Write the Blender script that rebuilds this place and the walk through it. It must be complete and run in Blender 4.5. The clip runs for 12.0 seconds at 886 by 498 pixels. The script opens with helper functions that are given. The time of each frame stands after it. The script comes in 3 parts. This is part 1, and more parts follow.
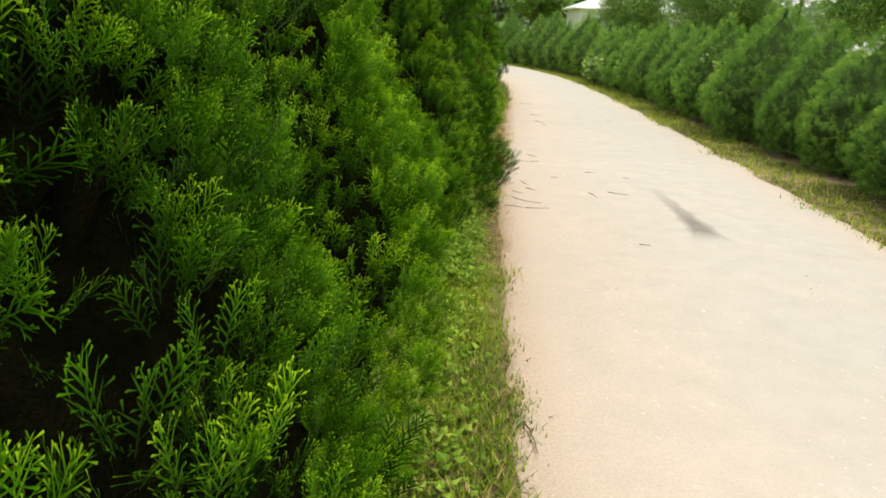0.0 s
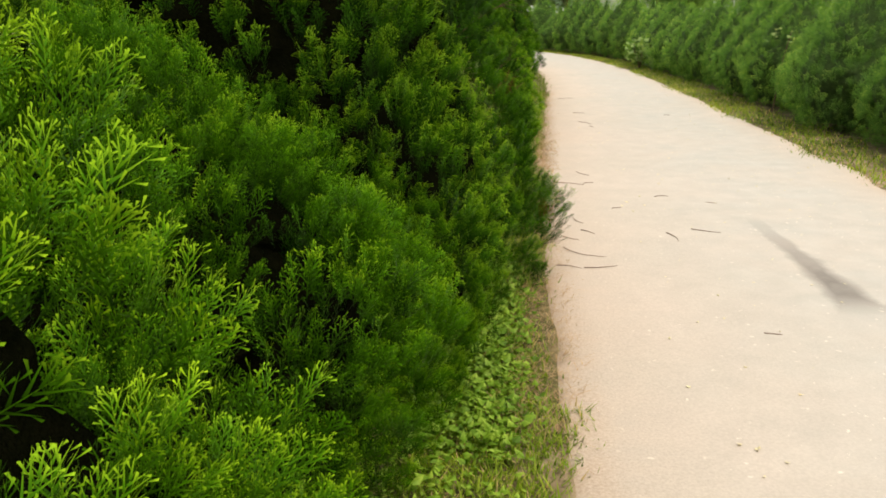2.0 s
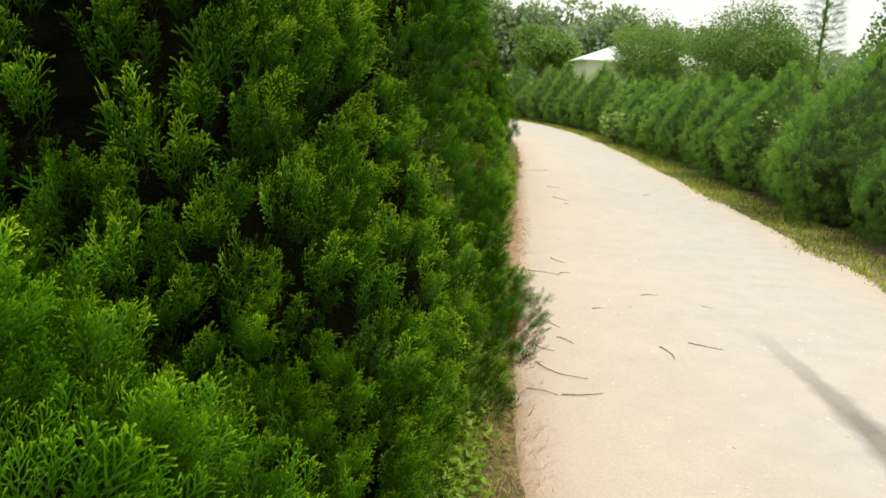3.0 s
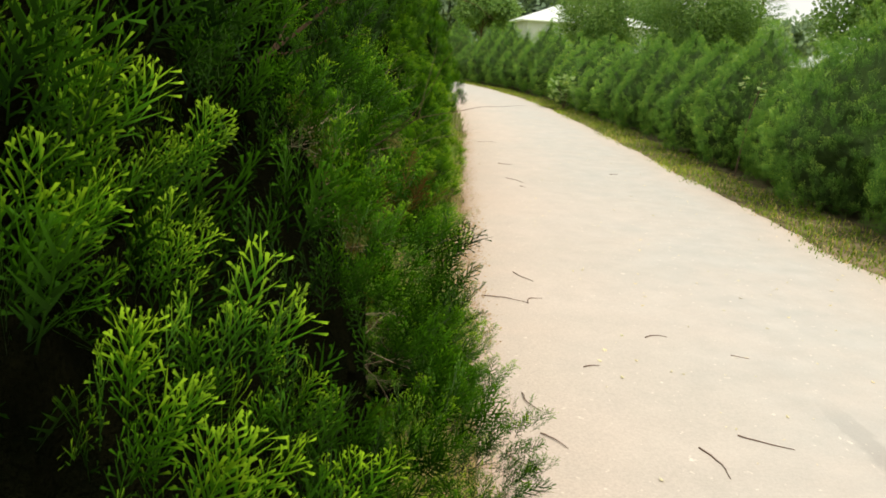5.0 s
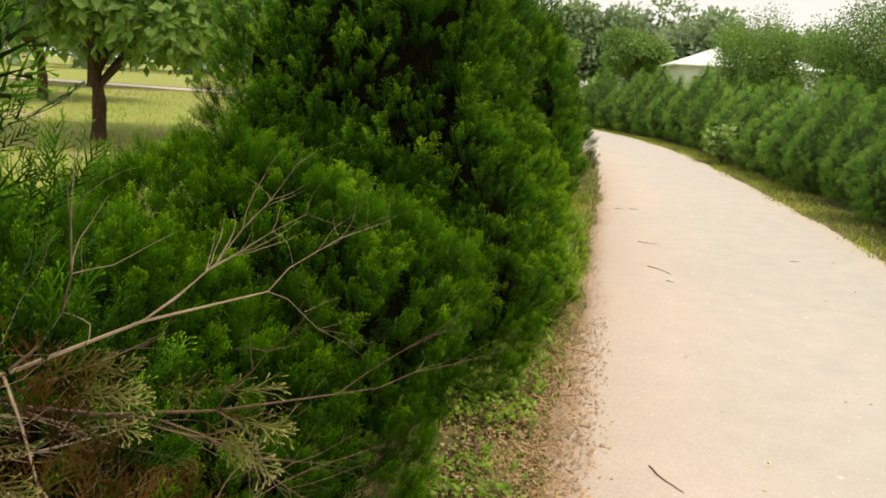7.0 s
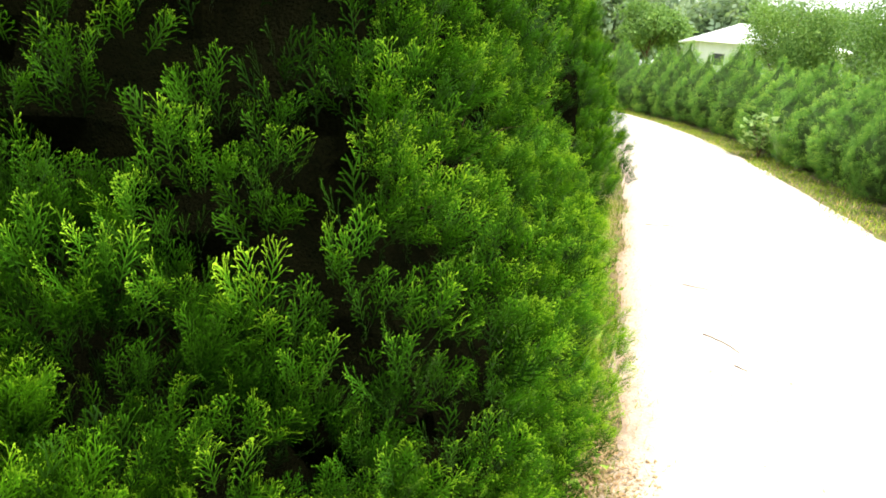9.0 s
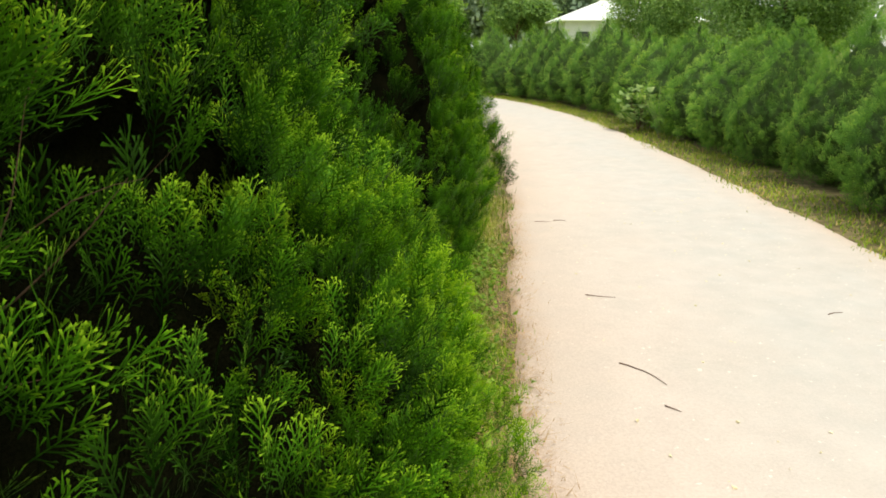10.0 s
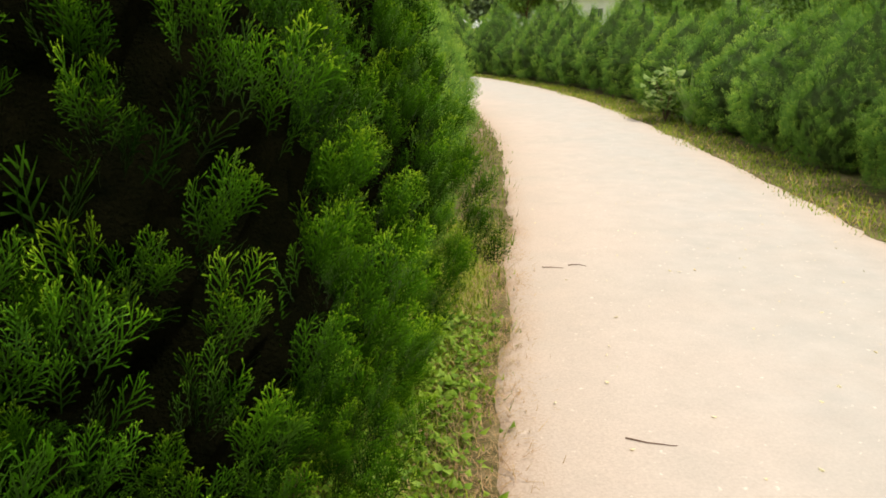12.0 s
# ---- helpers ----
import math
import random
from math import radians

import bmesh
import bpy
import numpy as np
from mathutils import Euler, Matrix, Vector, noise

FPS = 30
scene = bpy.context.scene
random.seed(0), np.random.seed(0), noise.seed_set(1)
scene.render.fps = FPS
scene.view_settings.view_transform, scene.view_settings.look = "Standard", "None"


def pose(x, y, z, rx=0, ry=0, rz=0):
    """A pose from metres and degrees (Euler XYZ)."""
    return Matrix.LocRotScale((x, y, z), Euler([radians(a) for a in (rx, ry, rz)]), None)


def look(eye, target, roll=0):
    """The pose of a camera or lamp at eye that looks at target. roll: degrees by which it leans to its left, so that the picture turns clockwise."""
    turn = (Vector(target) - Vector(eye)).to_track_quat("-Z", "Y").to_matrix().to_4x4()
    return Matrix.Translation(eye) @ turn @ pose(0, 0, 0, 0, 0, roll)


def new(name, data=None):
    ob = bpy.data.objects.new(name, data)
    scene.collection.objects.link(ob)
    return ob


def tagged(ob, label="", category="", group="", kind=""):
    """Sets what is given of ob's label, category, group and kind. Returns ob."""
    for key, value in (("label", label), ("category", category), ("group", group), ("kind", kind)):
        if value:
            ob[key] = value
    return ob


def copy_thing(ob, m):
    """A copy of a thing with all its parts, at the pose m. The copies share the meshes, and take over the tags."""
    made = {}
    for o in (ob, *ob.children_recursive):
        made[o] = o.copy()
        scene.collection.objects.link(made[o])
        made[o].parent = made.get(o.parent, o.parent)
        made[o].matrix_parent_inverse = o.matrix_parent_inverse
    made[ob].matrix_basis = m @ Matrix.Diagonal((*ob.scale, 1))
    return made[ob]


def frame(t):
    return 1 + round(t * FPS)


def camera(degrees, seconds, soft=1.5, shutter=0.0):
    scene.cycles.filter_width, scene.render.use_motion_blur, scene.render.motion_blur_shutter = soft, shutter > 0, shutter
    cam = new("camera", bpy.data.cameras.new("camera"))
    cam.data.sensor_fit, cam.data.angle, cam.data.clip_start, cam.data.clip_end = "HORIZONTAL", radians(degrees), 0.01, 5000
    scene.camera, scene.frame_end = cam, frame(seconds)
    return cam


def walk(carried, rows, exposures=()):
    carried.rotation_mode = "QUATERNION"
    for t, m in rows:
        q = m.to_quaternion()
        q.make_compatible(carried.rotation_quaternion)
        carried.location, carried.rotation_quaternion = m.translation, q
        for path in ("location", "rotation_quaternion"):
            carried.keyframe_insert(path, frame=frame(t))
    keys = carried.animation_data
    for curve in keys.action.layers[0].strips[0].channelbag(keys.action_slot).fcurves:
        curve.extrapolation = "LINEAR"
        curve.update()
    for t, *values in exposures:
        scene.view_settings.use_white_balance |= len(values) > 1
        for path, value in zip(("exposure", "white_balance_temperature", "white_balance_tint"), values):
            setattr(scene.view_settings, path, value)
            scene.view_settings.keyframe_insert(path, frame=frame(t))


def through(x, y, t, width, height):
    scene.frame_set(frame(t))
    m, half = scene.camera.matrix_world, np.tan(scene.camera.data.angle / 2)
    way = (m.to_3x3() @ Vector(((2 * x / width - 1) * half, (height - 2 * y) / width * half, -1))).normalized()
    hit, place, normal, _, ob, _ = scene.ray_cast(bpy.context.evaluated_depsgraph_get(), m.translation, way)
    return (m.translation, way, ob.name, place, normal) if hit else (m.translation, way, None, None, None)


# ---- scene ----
cam = camera(60.5, 12.0, soft=1.8)
PATH = [
    (0, (-0.045, -0.119, 1.457), (-0.005, 1.8, 0.894), 3.5),
    (0.5, (-0.008, 0.292, 1.494), (0.033, 2.223, 0.972), 1.6),
    (1, (0.045, 0.815, 1.454), (-0.011, 2.729, 0.876), 2.2),
    (1.5, (0.057, 1.353, 1.419), (-0.047, 3.242, 0.772), 5.6),
    (2, (0.071, 1.761, 1.508), (-0.001, 3.67, 0.916), -0.6),
    (2.5, (0.144, 2.301, 1.516), (0.057, 4.252, 1.083), 0.7),
    (3, (0.129, 2.761, 1.478), (0.143, 4.712, 1.038), 3.2),
    (3.2, (0.134, 2.924, 1.531), (0.212, 4.866, 1.056), 2.5),
    (4.8, (0.195, 4.379, 1.412), (0.372, 6.299, 0.882), 5.1),
    (5, (0.209, 4.51, 1.416), (0.388, 6.431, 0.89), 4.1),
    (5.5, (0.367, 5.045, 1.381), (0.442, 6.983, 0.895), 5.6),
    (6, (0.453, 5.407, 1.424), (0.524, 7.357, 0.984), 5.2),
    (6.5, (0.517, 5.843, 1.43), (0.605, 7.781, 0.946), 2.8),
    (6.7, (0.53, 6.041, 1.441), (0.491, 7.996, 1.02), 3.2),
    (8.5, (0.496, 7.813, 1.506), (0.086, 9.677, 0.907), 3.2),
    (9, (0.499, 8.333, 1.521), (0.293, 10.254, 1.006), 5.3),
    (9.5, (0.558, 8.873, 1.502), (0.543, 10.821, 1.049), 0.3),
    (10, (0.666, 9.391, 1.465), (0.727, 11.324, 0.955), 0.2),
    (10.5, (0.714, 9.86, 1.474), (0.815, 11.788, 0.952), 1.2),
    (11, (0.796, 10.327, 1.482), (0.942, 12.248, 0.943), -0.8),
    (11.5, (0.91, 10.843, 1.474), (0.963, 12.758, 0.899), -0.3),
    (12, (0.975, 11.36, 1.437), (1.009, 13.279, 0.877), 0.0),
]
EXPOSURES = [(0.0, 0.48, 7000, 8), (1.0, 0.42, 7200, 11), (2.0, 0.42, 7150, 11), (2.6, 0.48, 7000, 8), (4.8, 0.42, 7000, 9), (6.0, 0.38, 7150, 12), (6.7, 0.25, 7450, 15), (8.3, 1.62, 6500, 8), (8.6, 1.62, 6500, 8), (9.0, 1.52, 6550, 8), (9.5, 0.75, 6700, 8), (10.0, 0.62, 6850, 9), (12.0, 0.5, 7200, 14)]
walk(cam, [(t, look(eye, target, roll)) for t, eye, target, roll in PATH], exposures=EXPOSURES)

# ---- world, sun ----
world = bpy.data.worlds.new("overcast_sky")
scene.world = world
world.use_nodes = True
wn, wl = world.node_tree.nodes, world.node_tree.links
SUN_ELEV, SUN_TURN = radians(66), radians(130)
sky = wn.new("ShaderNodeTexSky")
sky.sky_type, sky.sun_disc = 'NISHITA', False
sky.sun_elevation, sky.sun_rotation = SUN_ELEV, SUN_TURN
sky.air_density, sky.dust_density, sky.ozone_density = 1.0, 4.0, 1.0
veil = wn.new("ShaderNodeMixRGB")
veil.inputs["Fac"].default_value = 0.75
veil.inputs["Color2"].default_value = (13.2, 13.6, 13.6, 1)
wl.new(sky.outputs[0], veil.inputs["Color1"])
back = wn["Background"]
back.inputs["Strength"].default_value = 0.07
wl.new(veil.outputs[0], back.inputs["Color"])

sun_data = bpy.data.lights.new("sun", 'SUN')
sun_data.energy, sun_data.angle, sun_data.color = 2.3, radians(10), (1.0, 0.95, 0.86)
sun = new("sun", sun_data)
sun.matrix_world = look((0, 0, 20), Vector((0, 0, 20)) - Vector((math.sin(SUN_TURN) * math.cos(SUN_ELEV), math.cos(SUN_TURN) * math.cos(SUN_ELEV), math.sin(SUN_ELEV))))


# ---- materials ----
def material(name, rough=0.8):
    m = bpy.data.materials.new(name)
    m.use_nodes = True
    n, l = m.node_tree.nodes, m.node_tree.links
    b = n["Principled BSDF"]
    b.inputs["Roughness"].default_value = rough
    b.inputs["Specular IOR Level"].default_value = 0.25
    return m, n, l, b


def noise_tex(n, l, scale, detail=4, coord="Object", rough=0.6):
    c = n.new("ShaderNodeTexCoord")
    t = n.new("ShaderNodeTexNoise")
    t.inputs["Scale"].default_value, t.inputs["Detail"].default_value, t.inputs["Roughness"].default_value = scale, detail, rough
    l.new(c.outputs[coord], t.inputs["Vector"])
    return t.outputs["Fac"]


def ramp(n, l, fac, *stops):
    r = n.new("ShaderNodeValToRGB")
    while len(r.color_ramp.elements) < len(stops):
        r.color_ramp.elements.new(0.5)
    for e, (p, c) in zip(r.color_ramp.elements, stops):
        e.position, e.color = p, (*c, 1)
    l.new(fac, r.inputs["Fac"])
    return r.outputs["Color"]


def mix(n, l, fac, a, b, how='MIX'):
    m = n.new("ShaderNodeMixRGB")
    m.blend_type = how
    for s, v in (("Fac", fac), ("Color1", a), ("Color2", b)):
        if isinstance(v, (int, float)):
            m.inputs[s].default_value = v
        elif isinstance(v, tuple):
            m.inputs[s].default_value = (*v, 1)
        else:
            l.new(v, m.inputs[s])
    return m.outputs["Color"]


def bump(n, l, b, height, strength, dist):
    k = n.new("ShaderNodeBump")
    k.inputs["Strength"].default_value, k.inputs["Distance"].default_value = strength, dist
    l.new(height, k.inputs["Height"])
    l.new(k.outputs[0], b.inputs["Normal"])


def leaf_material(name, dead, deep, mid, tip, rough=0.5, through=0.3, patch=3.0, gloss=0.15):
    """Leaf colour runs from inner growth to young tips by the mesh's own tint value, which in bushes also carries
    painted shade.
    """
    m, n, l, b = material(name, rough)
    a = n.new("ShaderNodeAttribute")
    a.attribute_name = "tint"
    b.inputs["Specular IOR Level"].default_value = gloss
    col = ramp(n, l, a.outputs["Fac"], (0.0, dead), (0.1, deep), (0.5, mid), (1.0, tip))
    wide = ramp(n, l, noise_tex(n, l, patch, 3), (0.3, (0.72, 0.8, 0.7)), (0.7, (1.25, 1.18, 1.0)))
    col = mix(n, l, 1.0, col, wide, 'MULTIPLY')
    info = n.new("ShaderNodeObjectInfo")
    each = ramp(n, l, info.outputs["Random"], (0.0, (0.9, 0.92, 0.9)), (1.0, (1.1, 1.08, 1.0)))
    col = mix(n, l, 1.0, col, each, 'MULTIPLY')
    l.new(col, b.inputs["Base Color"])
    t = n.new("ShaderNodeBsdfTranslucent")
    l.new(mix(n, l, 1.0, col, (1.3, 1.35, 0.6), 'MULTIPLY'), t.inputs["Color"])
    s = n.new("ShaderNodeMixShader")
    s.inputs[0].default_value = through
    l.new(b.outputs[0], s.inputs[1])
    l.new(t.outputs[0], s.inputs[2])
    l.new(s.outputs[0], n["Material Output"].inputs["Surface"])
    return m


# near-black deep tones put the shade inside the bushes into the leaf colour
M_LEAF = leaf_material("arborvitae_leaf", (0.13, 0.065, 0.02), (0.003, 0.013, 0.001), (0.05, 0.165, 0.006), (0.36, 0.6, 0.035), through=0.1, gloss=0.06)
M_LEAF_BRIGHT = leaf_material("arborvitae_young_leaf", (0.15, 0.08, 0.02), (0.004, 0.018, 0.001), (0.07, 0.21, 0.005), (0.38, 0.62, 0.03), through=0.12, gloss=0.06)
# far hedge leaves, paler and bluer: some haze is mixed into their colour
M_LEAF_FAR = leaf_material("arborvitae_hedge_leaf_hazed", (0.12, 0.07, 0.025), (0.065, 0.16, 0.042), (0.175, 0.36, 0.075), (0.44, 0.62, 0.14), through=0.28, patch=1.3)
M_DRY = leaf_material("withered_leaf", (0.13, 0.065, 0.02), (0.05, 0.045, 0.012), (0.2, 0.2, 0.07), (0.42, 0.42, 0.2), through=0.1, gloss=0.05)
M_TREE = leaf_material("broad_leaf", (0.08, 0.07, 0.02), (0.06, 0.13, 0.045), (0.17, 0.29, 0.1), (0.34, 0.46, 0.2), through=0.4, patch=0.6)
# distance haze is painted into these grey-green leaf tones
M_WOODS = leaf_material("woodland_leaf_hazed", (0.06, 0.08, 0.04), (0.17, 0.25, 0.2), (0.25, 0.34, 0.28), (0.34, 0.42, 0.36), through=0.4, patch=0.15)
M_GRASS = leaf_material("grass_blade", (0.52, 0.4, 0.22), (0.05, 0.1, 0.012), (0.16, 0.26, 0.02), (0.38, 0.47, 0.06), patch=1.5)
M_FIELD = leaf_material("field_grass_blade", (0.42, 0.33, 0.18), (0.13, 0.19, 0.03), (0.26, 0.33, 0.07), (0.48, 0.5, 0.18), patch=0.4)
M_WEED = leaf_material("weed_leaf", (0.36, 0.28, 0.12), (0.045, 0.1, 0.012), (0.14, 0.26, 0.025), (0.36, 0.5, 0.1), patch=4)
M_PALE = leaf_material("variegated_leaf", (0.2, 0.25, 0.1), (0.08, 0.17, 0.04), (0.22, 0.34, 0.12), (0.45, 0.54, 0.27), patch=6)
M_LITTER = leaf_material("dry_litter", (0.22, 0.13, 0.075), (0.3, 0.18, 0.11), (0.4, 0.26, 0.16), (0.55, 0.42, 0.3), through=0.1, patch=4)

M_SCRAP = leaf_material("pale_scraps", (0.5, 0.42, 0.32), (0.55, 0.48, 0.36), (0.66, 0.58, 0.45), (0.78, 0.72, 0.6), through=0.05, patch=4)


def plain_material(name, dark, light, scale, rough=0.85, height=0.3, dist=0.01):
    m, n, l, b = material(name, rough)
    f = noise_tex(n, l, scale, 6)
    g = noise_tex(n, l, scale * 9, 4)
    col = mix(n, l, 0.35, ramp(n, l, f, (0.3, dark), (0.7, light)), ramp(n, l, g, (0.3, dark), (0.7, light)))
    l.new(col, b.inputs["Base Color"])
    bump(n, l, b, g, height, dist)
    return m


M_BARK = plain_material("brown_bark", (0.04, 0.024, 0.013), (0.14, 0.085, 0.05), 14, 0.9, 0.6, 0.01)
M_TWIG = plain_material("dry_twig", (0.08, 0.045, 0.032), (0.2, 0.125, 0.085), 30, 0.8, 0.3, 0.002)
M_DEADTWIG = plain_material("bleached_twig", (0.2, 0.14, 0.09), (0.42, 0.33, 0.23), 30, 0.8, 0.3, 0.002)
# bush core, nearly black: the shade seen between plumes as a solid colour
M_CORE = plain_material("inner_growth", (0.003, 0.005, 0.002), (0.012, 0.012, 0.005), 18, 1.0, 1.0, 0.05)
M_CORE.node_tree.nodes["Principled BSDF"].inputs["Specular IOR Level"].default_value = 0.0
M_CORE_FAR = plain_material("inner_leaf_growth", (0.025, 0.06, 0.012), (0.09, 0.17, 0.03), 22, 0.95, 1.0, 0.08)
M_STRAP = plain_material("strap_leaf", (0.16, 0.27, 0.08), (0.34, 0.44, 0.2), 6, 0.5, 0.1, 0.002)
M_ROOF = plain_material("pale_metal_roof", (0.62, 0.68, 0.64), (0.78, 0.82, 0.79), 1.2, 0.45, 0.1, 0.01)
M_WALL = plain_material("pale_plaster", (0.42, 0.47, 0.45), (0.6, 0.63, 0.6), 0.8, 0.9, 0.2, 0.01)
M_DARK = plain_material("dark_opening", (0.02, 0.025, 0.03), (0.06, 0.07, 0.07), 2, 0.3, 0.0, 0.01)


def ground_material():
    m, n, l, b = material("field_soil_and_turf", 0.95)
    wide = noise_tex(n, l, 0.35, 5)
    fine = noise_tex(n, l, 7, 6)
    turf = ramp(n, l, fine, (0.3, (0.06, 0.045, 0.02)), (0.5, (0.13, 0.11, 0.045)), (0.7, (0.26, 0.2, 0.11)))
    meadow = ramp(n, l, fine, (0.25, (0.14, 0.17, 0.035)), (0.5, (0.24, 0.28, 0.06)), (0.75, (0.38, 0.4, 0.13)))
    off = n.new("ShaderNodeAttribute")
    off.attribute_name = "meadow"
    turf = mix(n, l, off.outputs["Fac"], turf, meadow)
    soil = ramp(n, l, fine, (0.3, (0.3, 0.2, 0.13)), (0.7, (0.52, 0.4, 0.29)))
    bare = ramp(n, l, wide, (0.56, (0, 0, 0)), (0.7, (1, 1, 1)))
    l.new(mix(n, l, bare, turf, soil), b.inputs["Base Color"])
    bump(n, l, b, fine, 0.7, 0.04)
    return m


def path_material():
    m, n, l, b = material("worn_dusty_concrete", 0.93)
    wide = noise_tex(n, l, 0.5, 5)
    mid = noise_tex(n, l, 4.5, 6)
    fine = noise_tex(n, l, 90, 4)
    col = ramp(n, l, wide, (0.4, (0.475, 0.425, 0.37)), (0.58, (0.56, 0.47, 0.405)))
    col = mix(n, l, 0.45, col, ramp(n, l, mid, (0.3, (0.45, 0.395, 0.345)), (0.7, (0.57, 0.495, 0.43))))
    col = mix(n, l, 0.12, col, ramp(n, l, fine, (0.35, (0.2, 0.17, 0.14)), (0.65, (0.75, 0.68, 0.6))))
    # grey worn crown of the path against the redder dusty sides
    worn = n.new("ShaderNodeAttribute")
    worn.attribute_name = "crown"
    blotch = ramp(n, l, noise_tex(n, l, 1.3, 6, rough=0.7), (0.38, (0, 0, 0)), (0.62, (1, 1, 1)))
    grey = mix(n, l, 0.25, ramp(n, l, mid, (0.3, (0.4, 0.405, 0.385)), (0.7, (0.47, 0.47, 0.445))), col)
    col = mix(n, l, mix(n, l, 1.0, worn.outputs["Color"], mix(n, l, 0.4, (1.0, 1.0, 1.0), blotch), 'MULTIPLY'), col, grey)
    speck = ramp(n, l, noise_tex(n, l, 26, 2), (0.68, (0, 0, 0)), (0.74, (1, 1, 1)))
    col = mix(n, l, mix(n, l, 1.0, speck, (0.75, 0.75, 0.75), 'MULTIPLY'), col, (0.72, 0.66, 0.58))
    at = n.new("ShaderNodeTexCoord")
    sep = n.new("ShaderNodeSeparateXYZ")
    l.new(at.outputs["Object"], sep.inputs[0])

    def math_node(op, a, c, d=None):
        k = n.new("ShaderNodeMath")
        k.operation = op
        for i, v in enumerate((a, c, d)):
            if v is None:
                continue
            if isinstance(v, (int, float)):
                k.inputs[i].default_value = v
            else:
                l.new(v, k.inputs[i])
        return k.outputs[0]

    # one long dark scrape of old tar, wider at its near end
    side = math_node('ABSOLUTE', math_node('SUBTRACT', math_node('SUBTRACT', sep.outputs[0], math_node('MULTIPLY', sep.outputs[1], 0.035)), 1.94), 0)
    wob = math_node('MULTIPLY', math_node('SUBTRACT', mid, 0.5), 0.12)
    side = math_node('ADD', side, wob)
    along = math_node('DIVIDE', math_node('SUBTRACT', 7.5, sep.outputs[1]), 2.0)
    half = math_node('ADD', math_node('MULTIPLY', along, 0.12), 0.04)
    inside = math_node('DIVIDE', math_node('SUBTRACT', half, side), 0.09)
    near_end = math_node('DIVIDE', math_node('SUBTRACT', sep.outputs[1], 5.45), 0.3)
    mask = math_node('MINIMUM', math_node('MINIMUM', inside, near_end), math_node('MULTIPLY', along, 1.3))
    clampn = n.new("ShaderNodeClamp")
    l.new(mask, clampn.inputs[0])
    broken = math_node('MULTIPLY', clampn.outputs[0], math_node('ADD', 0.35, math_node('MULTIPLY', mid, 0.8)))
    col = mix(n, l, broken, col, (0.15, 0.135, 0.125))
    rim = n.new("ShaderNodeAttribute")
    rim.attribute_name = "rim"
    dirt = math_node('MULTIPLY', rim.outputs["Fac"], math_node('ADD', 0.1, math_node('MULTIPLY', mid, 1.3)))
    col = mix(n, l, dirt, col, ramp(n, l, fine, (0.3, (0.36, 0.24, 0.16)), (0.7, (0.56, 0.43, 0.32))))
    l.new(col, b.inputs["Base Color"])
    bump(n, l, b, fine, 0.35, 0.004)
    return m


M_GROUND, M_PATH = ground_material(), path_material()


# ---- mesh helpers ----
def part(name, bm, mat, parent=None, label=""):
    me = bpy.data.meshes.new(name)
    bm.to_mesh(me)
    bm.free()
    me.materials.append(mat)
    ob = new(name, me)
    ob.parent = parent
    if label:
        ob["label"] = label
    return ob


def leaf_mesh(name, polys, tint, mat):
    """A mesh of free leaf facets (n, k, 3) with a tint value for each corner (n, k)."""
    n, k = polys.shape[:2]
    me = bpy.data.meshes.new(name)
    me.vertices.add(n * k)
    me.vertices.foreach_set("co", np.ascontiguousarray(polys, dtype=np.float32).ravel())
    me.loops.add(n * k)
    me.loops.foreach_set("vertex_index", np.arange(n * k, dtype=np.int32))
    me.polygons.add(n)
    me.polygons.foreach_set("loop_start", np.arange(0, n * k, k, dtype=np.int32))
    a = me.attributes.new("tint", 'FLOAT', 'POINT')
    a.data.foreach_set("value", np.ascontiguousarray(tint, dtype=np.float32).ravel())
    me.materials.append(mat)
    me.update(calc_edges=True)
    return me


def tube(bm, points, radii, sides=6):
    """A tapered limb through points."""
    rings = []
    for i, p in enumerate(points):
        p = Vector(p)
        a = Vector(points[max(i - 1, 0)])
        c = Vector(points[min(i + 1, len(points) - 1)])
        q = (c - a).to_track_quat('Z', 'Y')
        rings.append([bm.verts.new(p + q @ Vector((radii[i] * math.cos(k * math.tau / sides), radii[i] * math.sin(k * math.tau / sides), 0))) for k in range(sides)])
    for r, s in zip(rings, rings[1:]):
        for k in range(sides):
            bm.faces.new((r[k], r[(k + 1) % sides], s[(k + 1) % sides], s[k]))
    bm.faces.new(rings[0][::-1])
    bm.faces.new(rings[-1])


# ---- leaf sprays ----
def spike(p, d, length, w, nrm):
    """A twig that tapers to its tip."""
    side = np.cross(d, nrm)
    return [p + side * w, p + d * length, p - side * w]


def club(p, d, length, w, nrm):
    """A twiglet with a blunt, scaly tip."""
    side = np.cross(d, nrm)
    return [p, p + d * length + side * w, p + d * length * 0.93 - side * w]


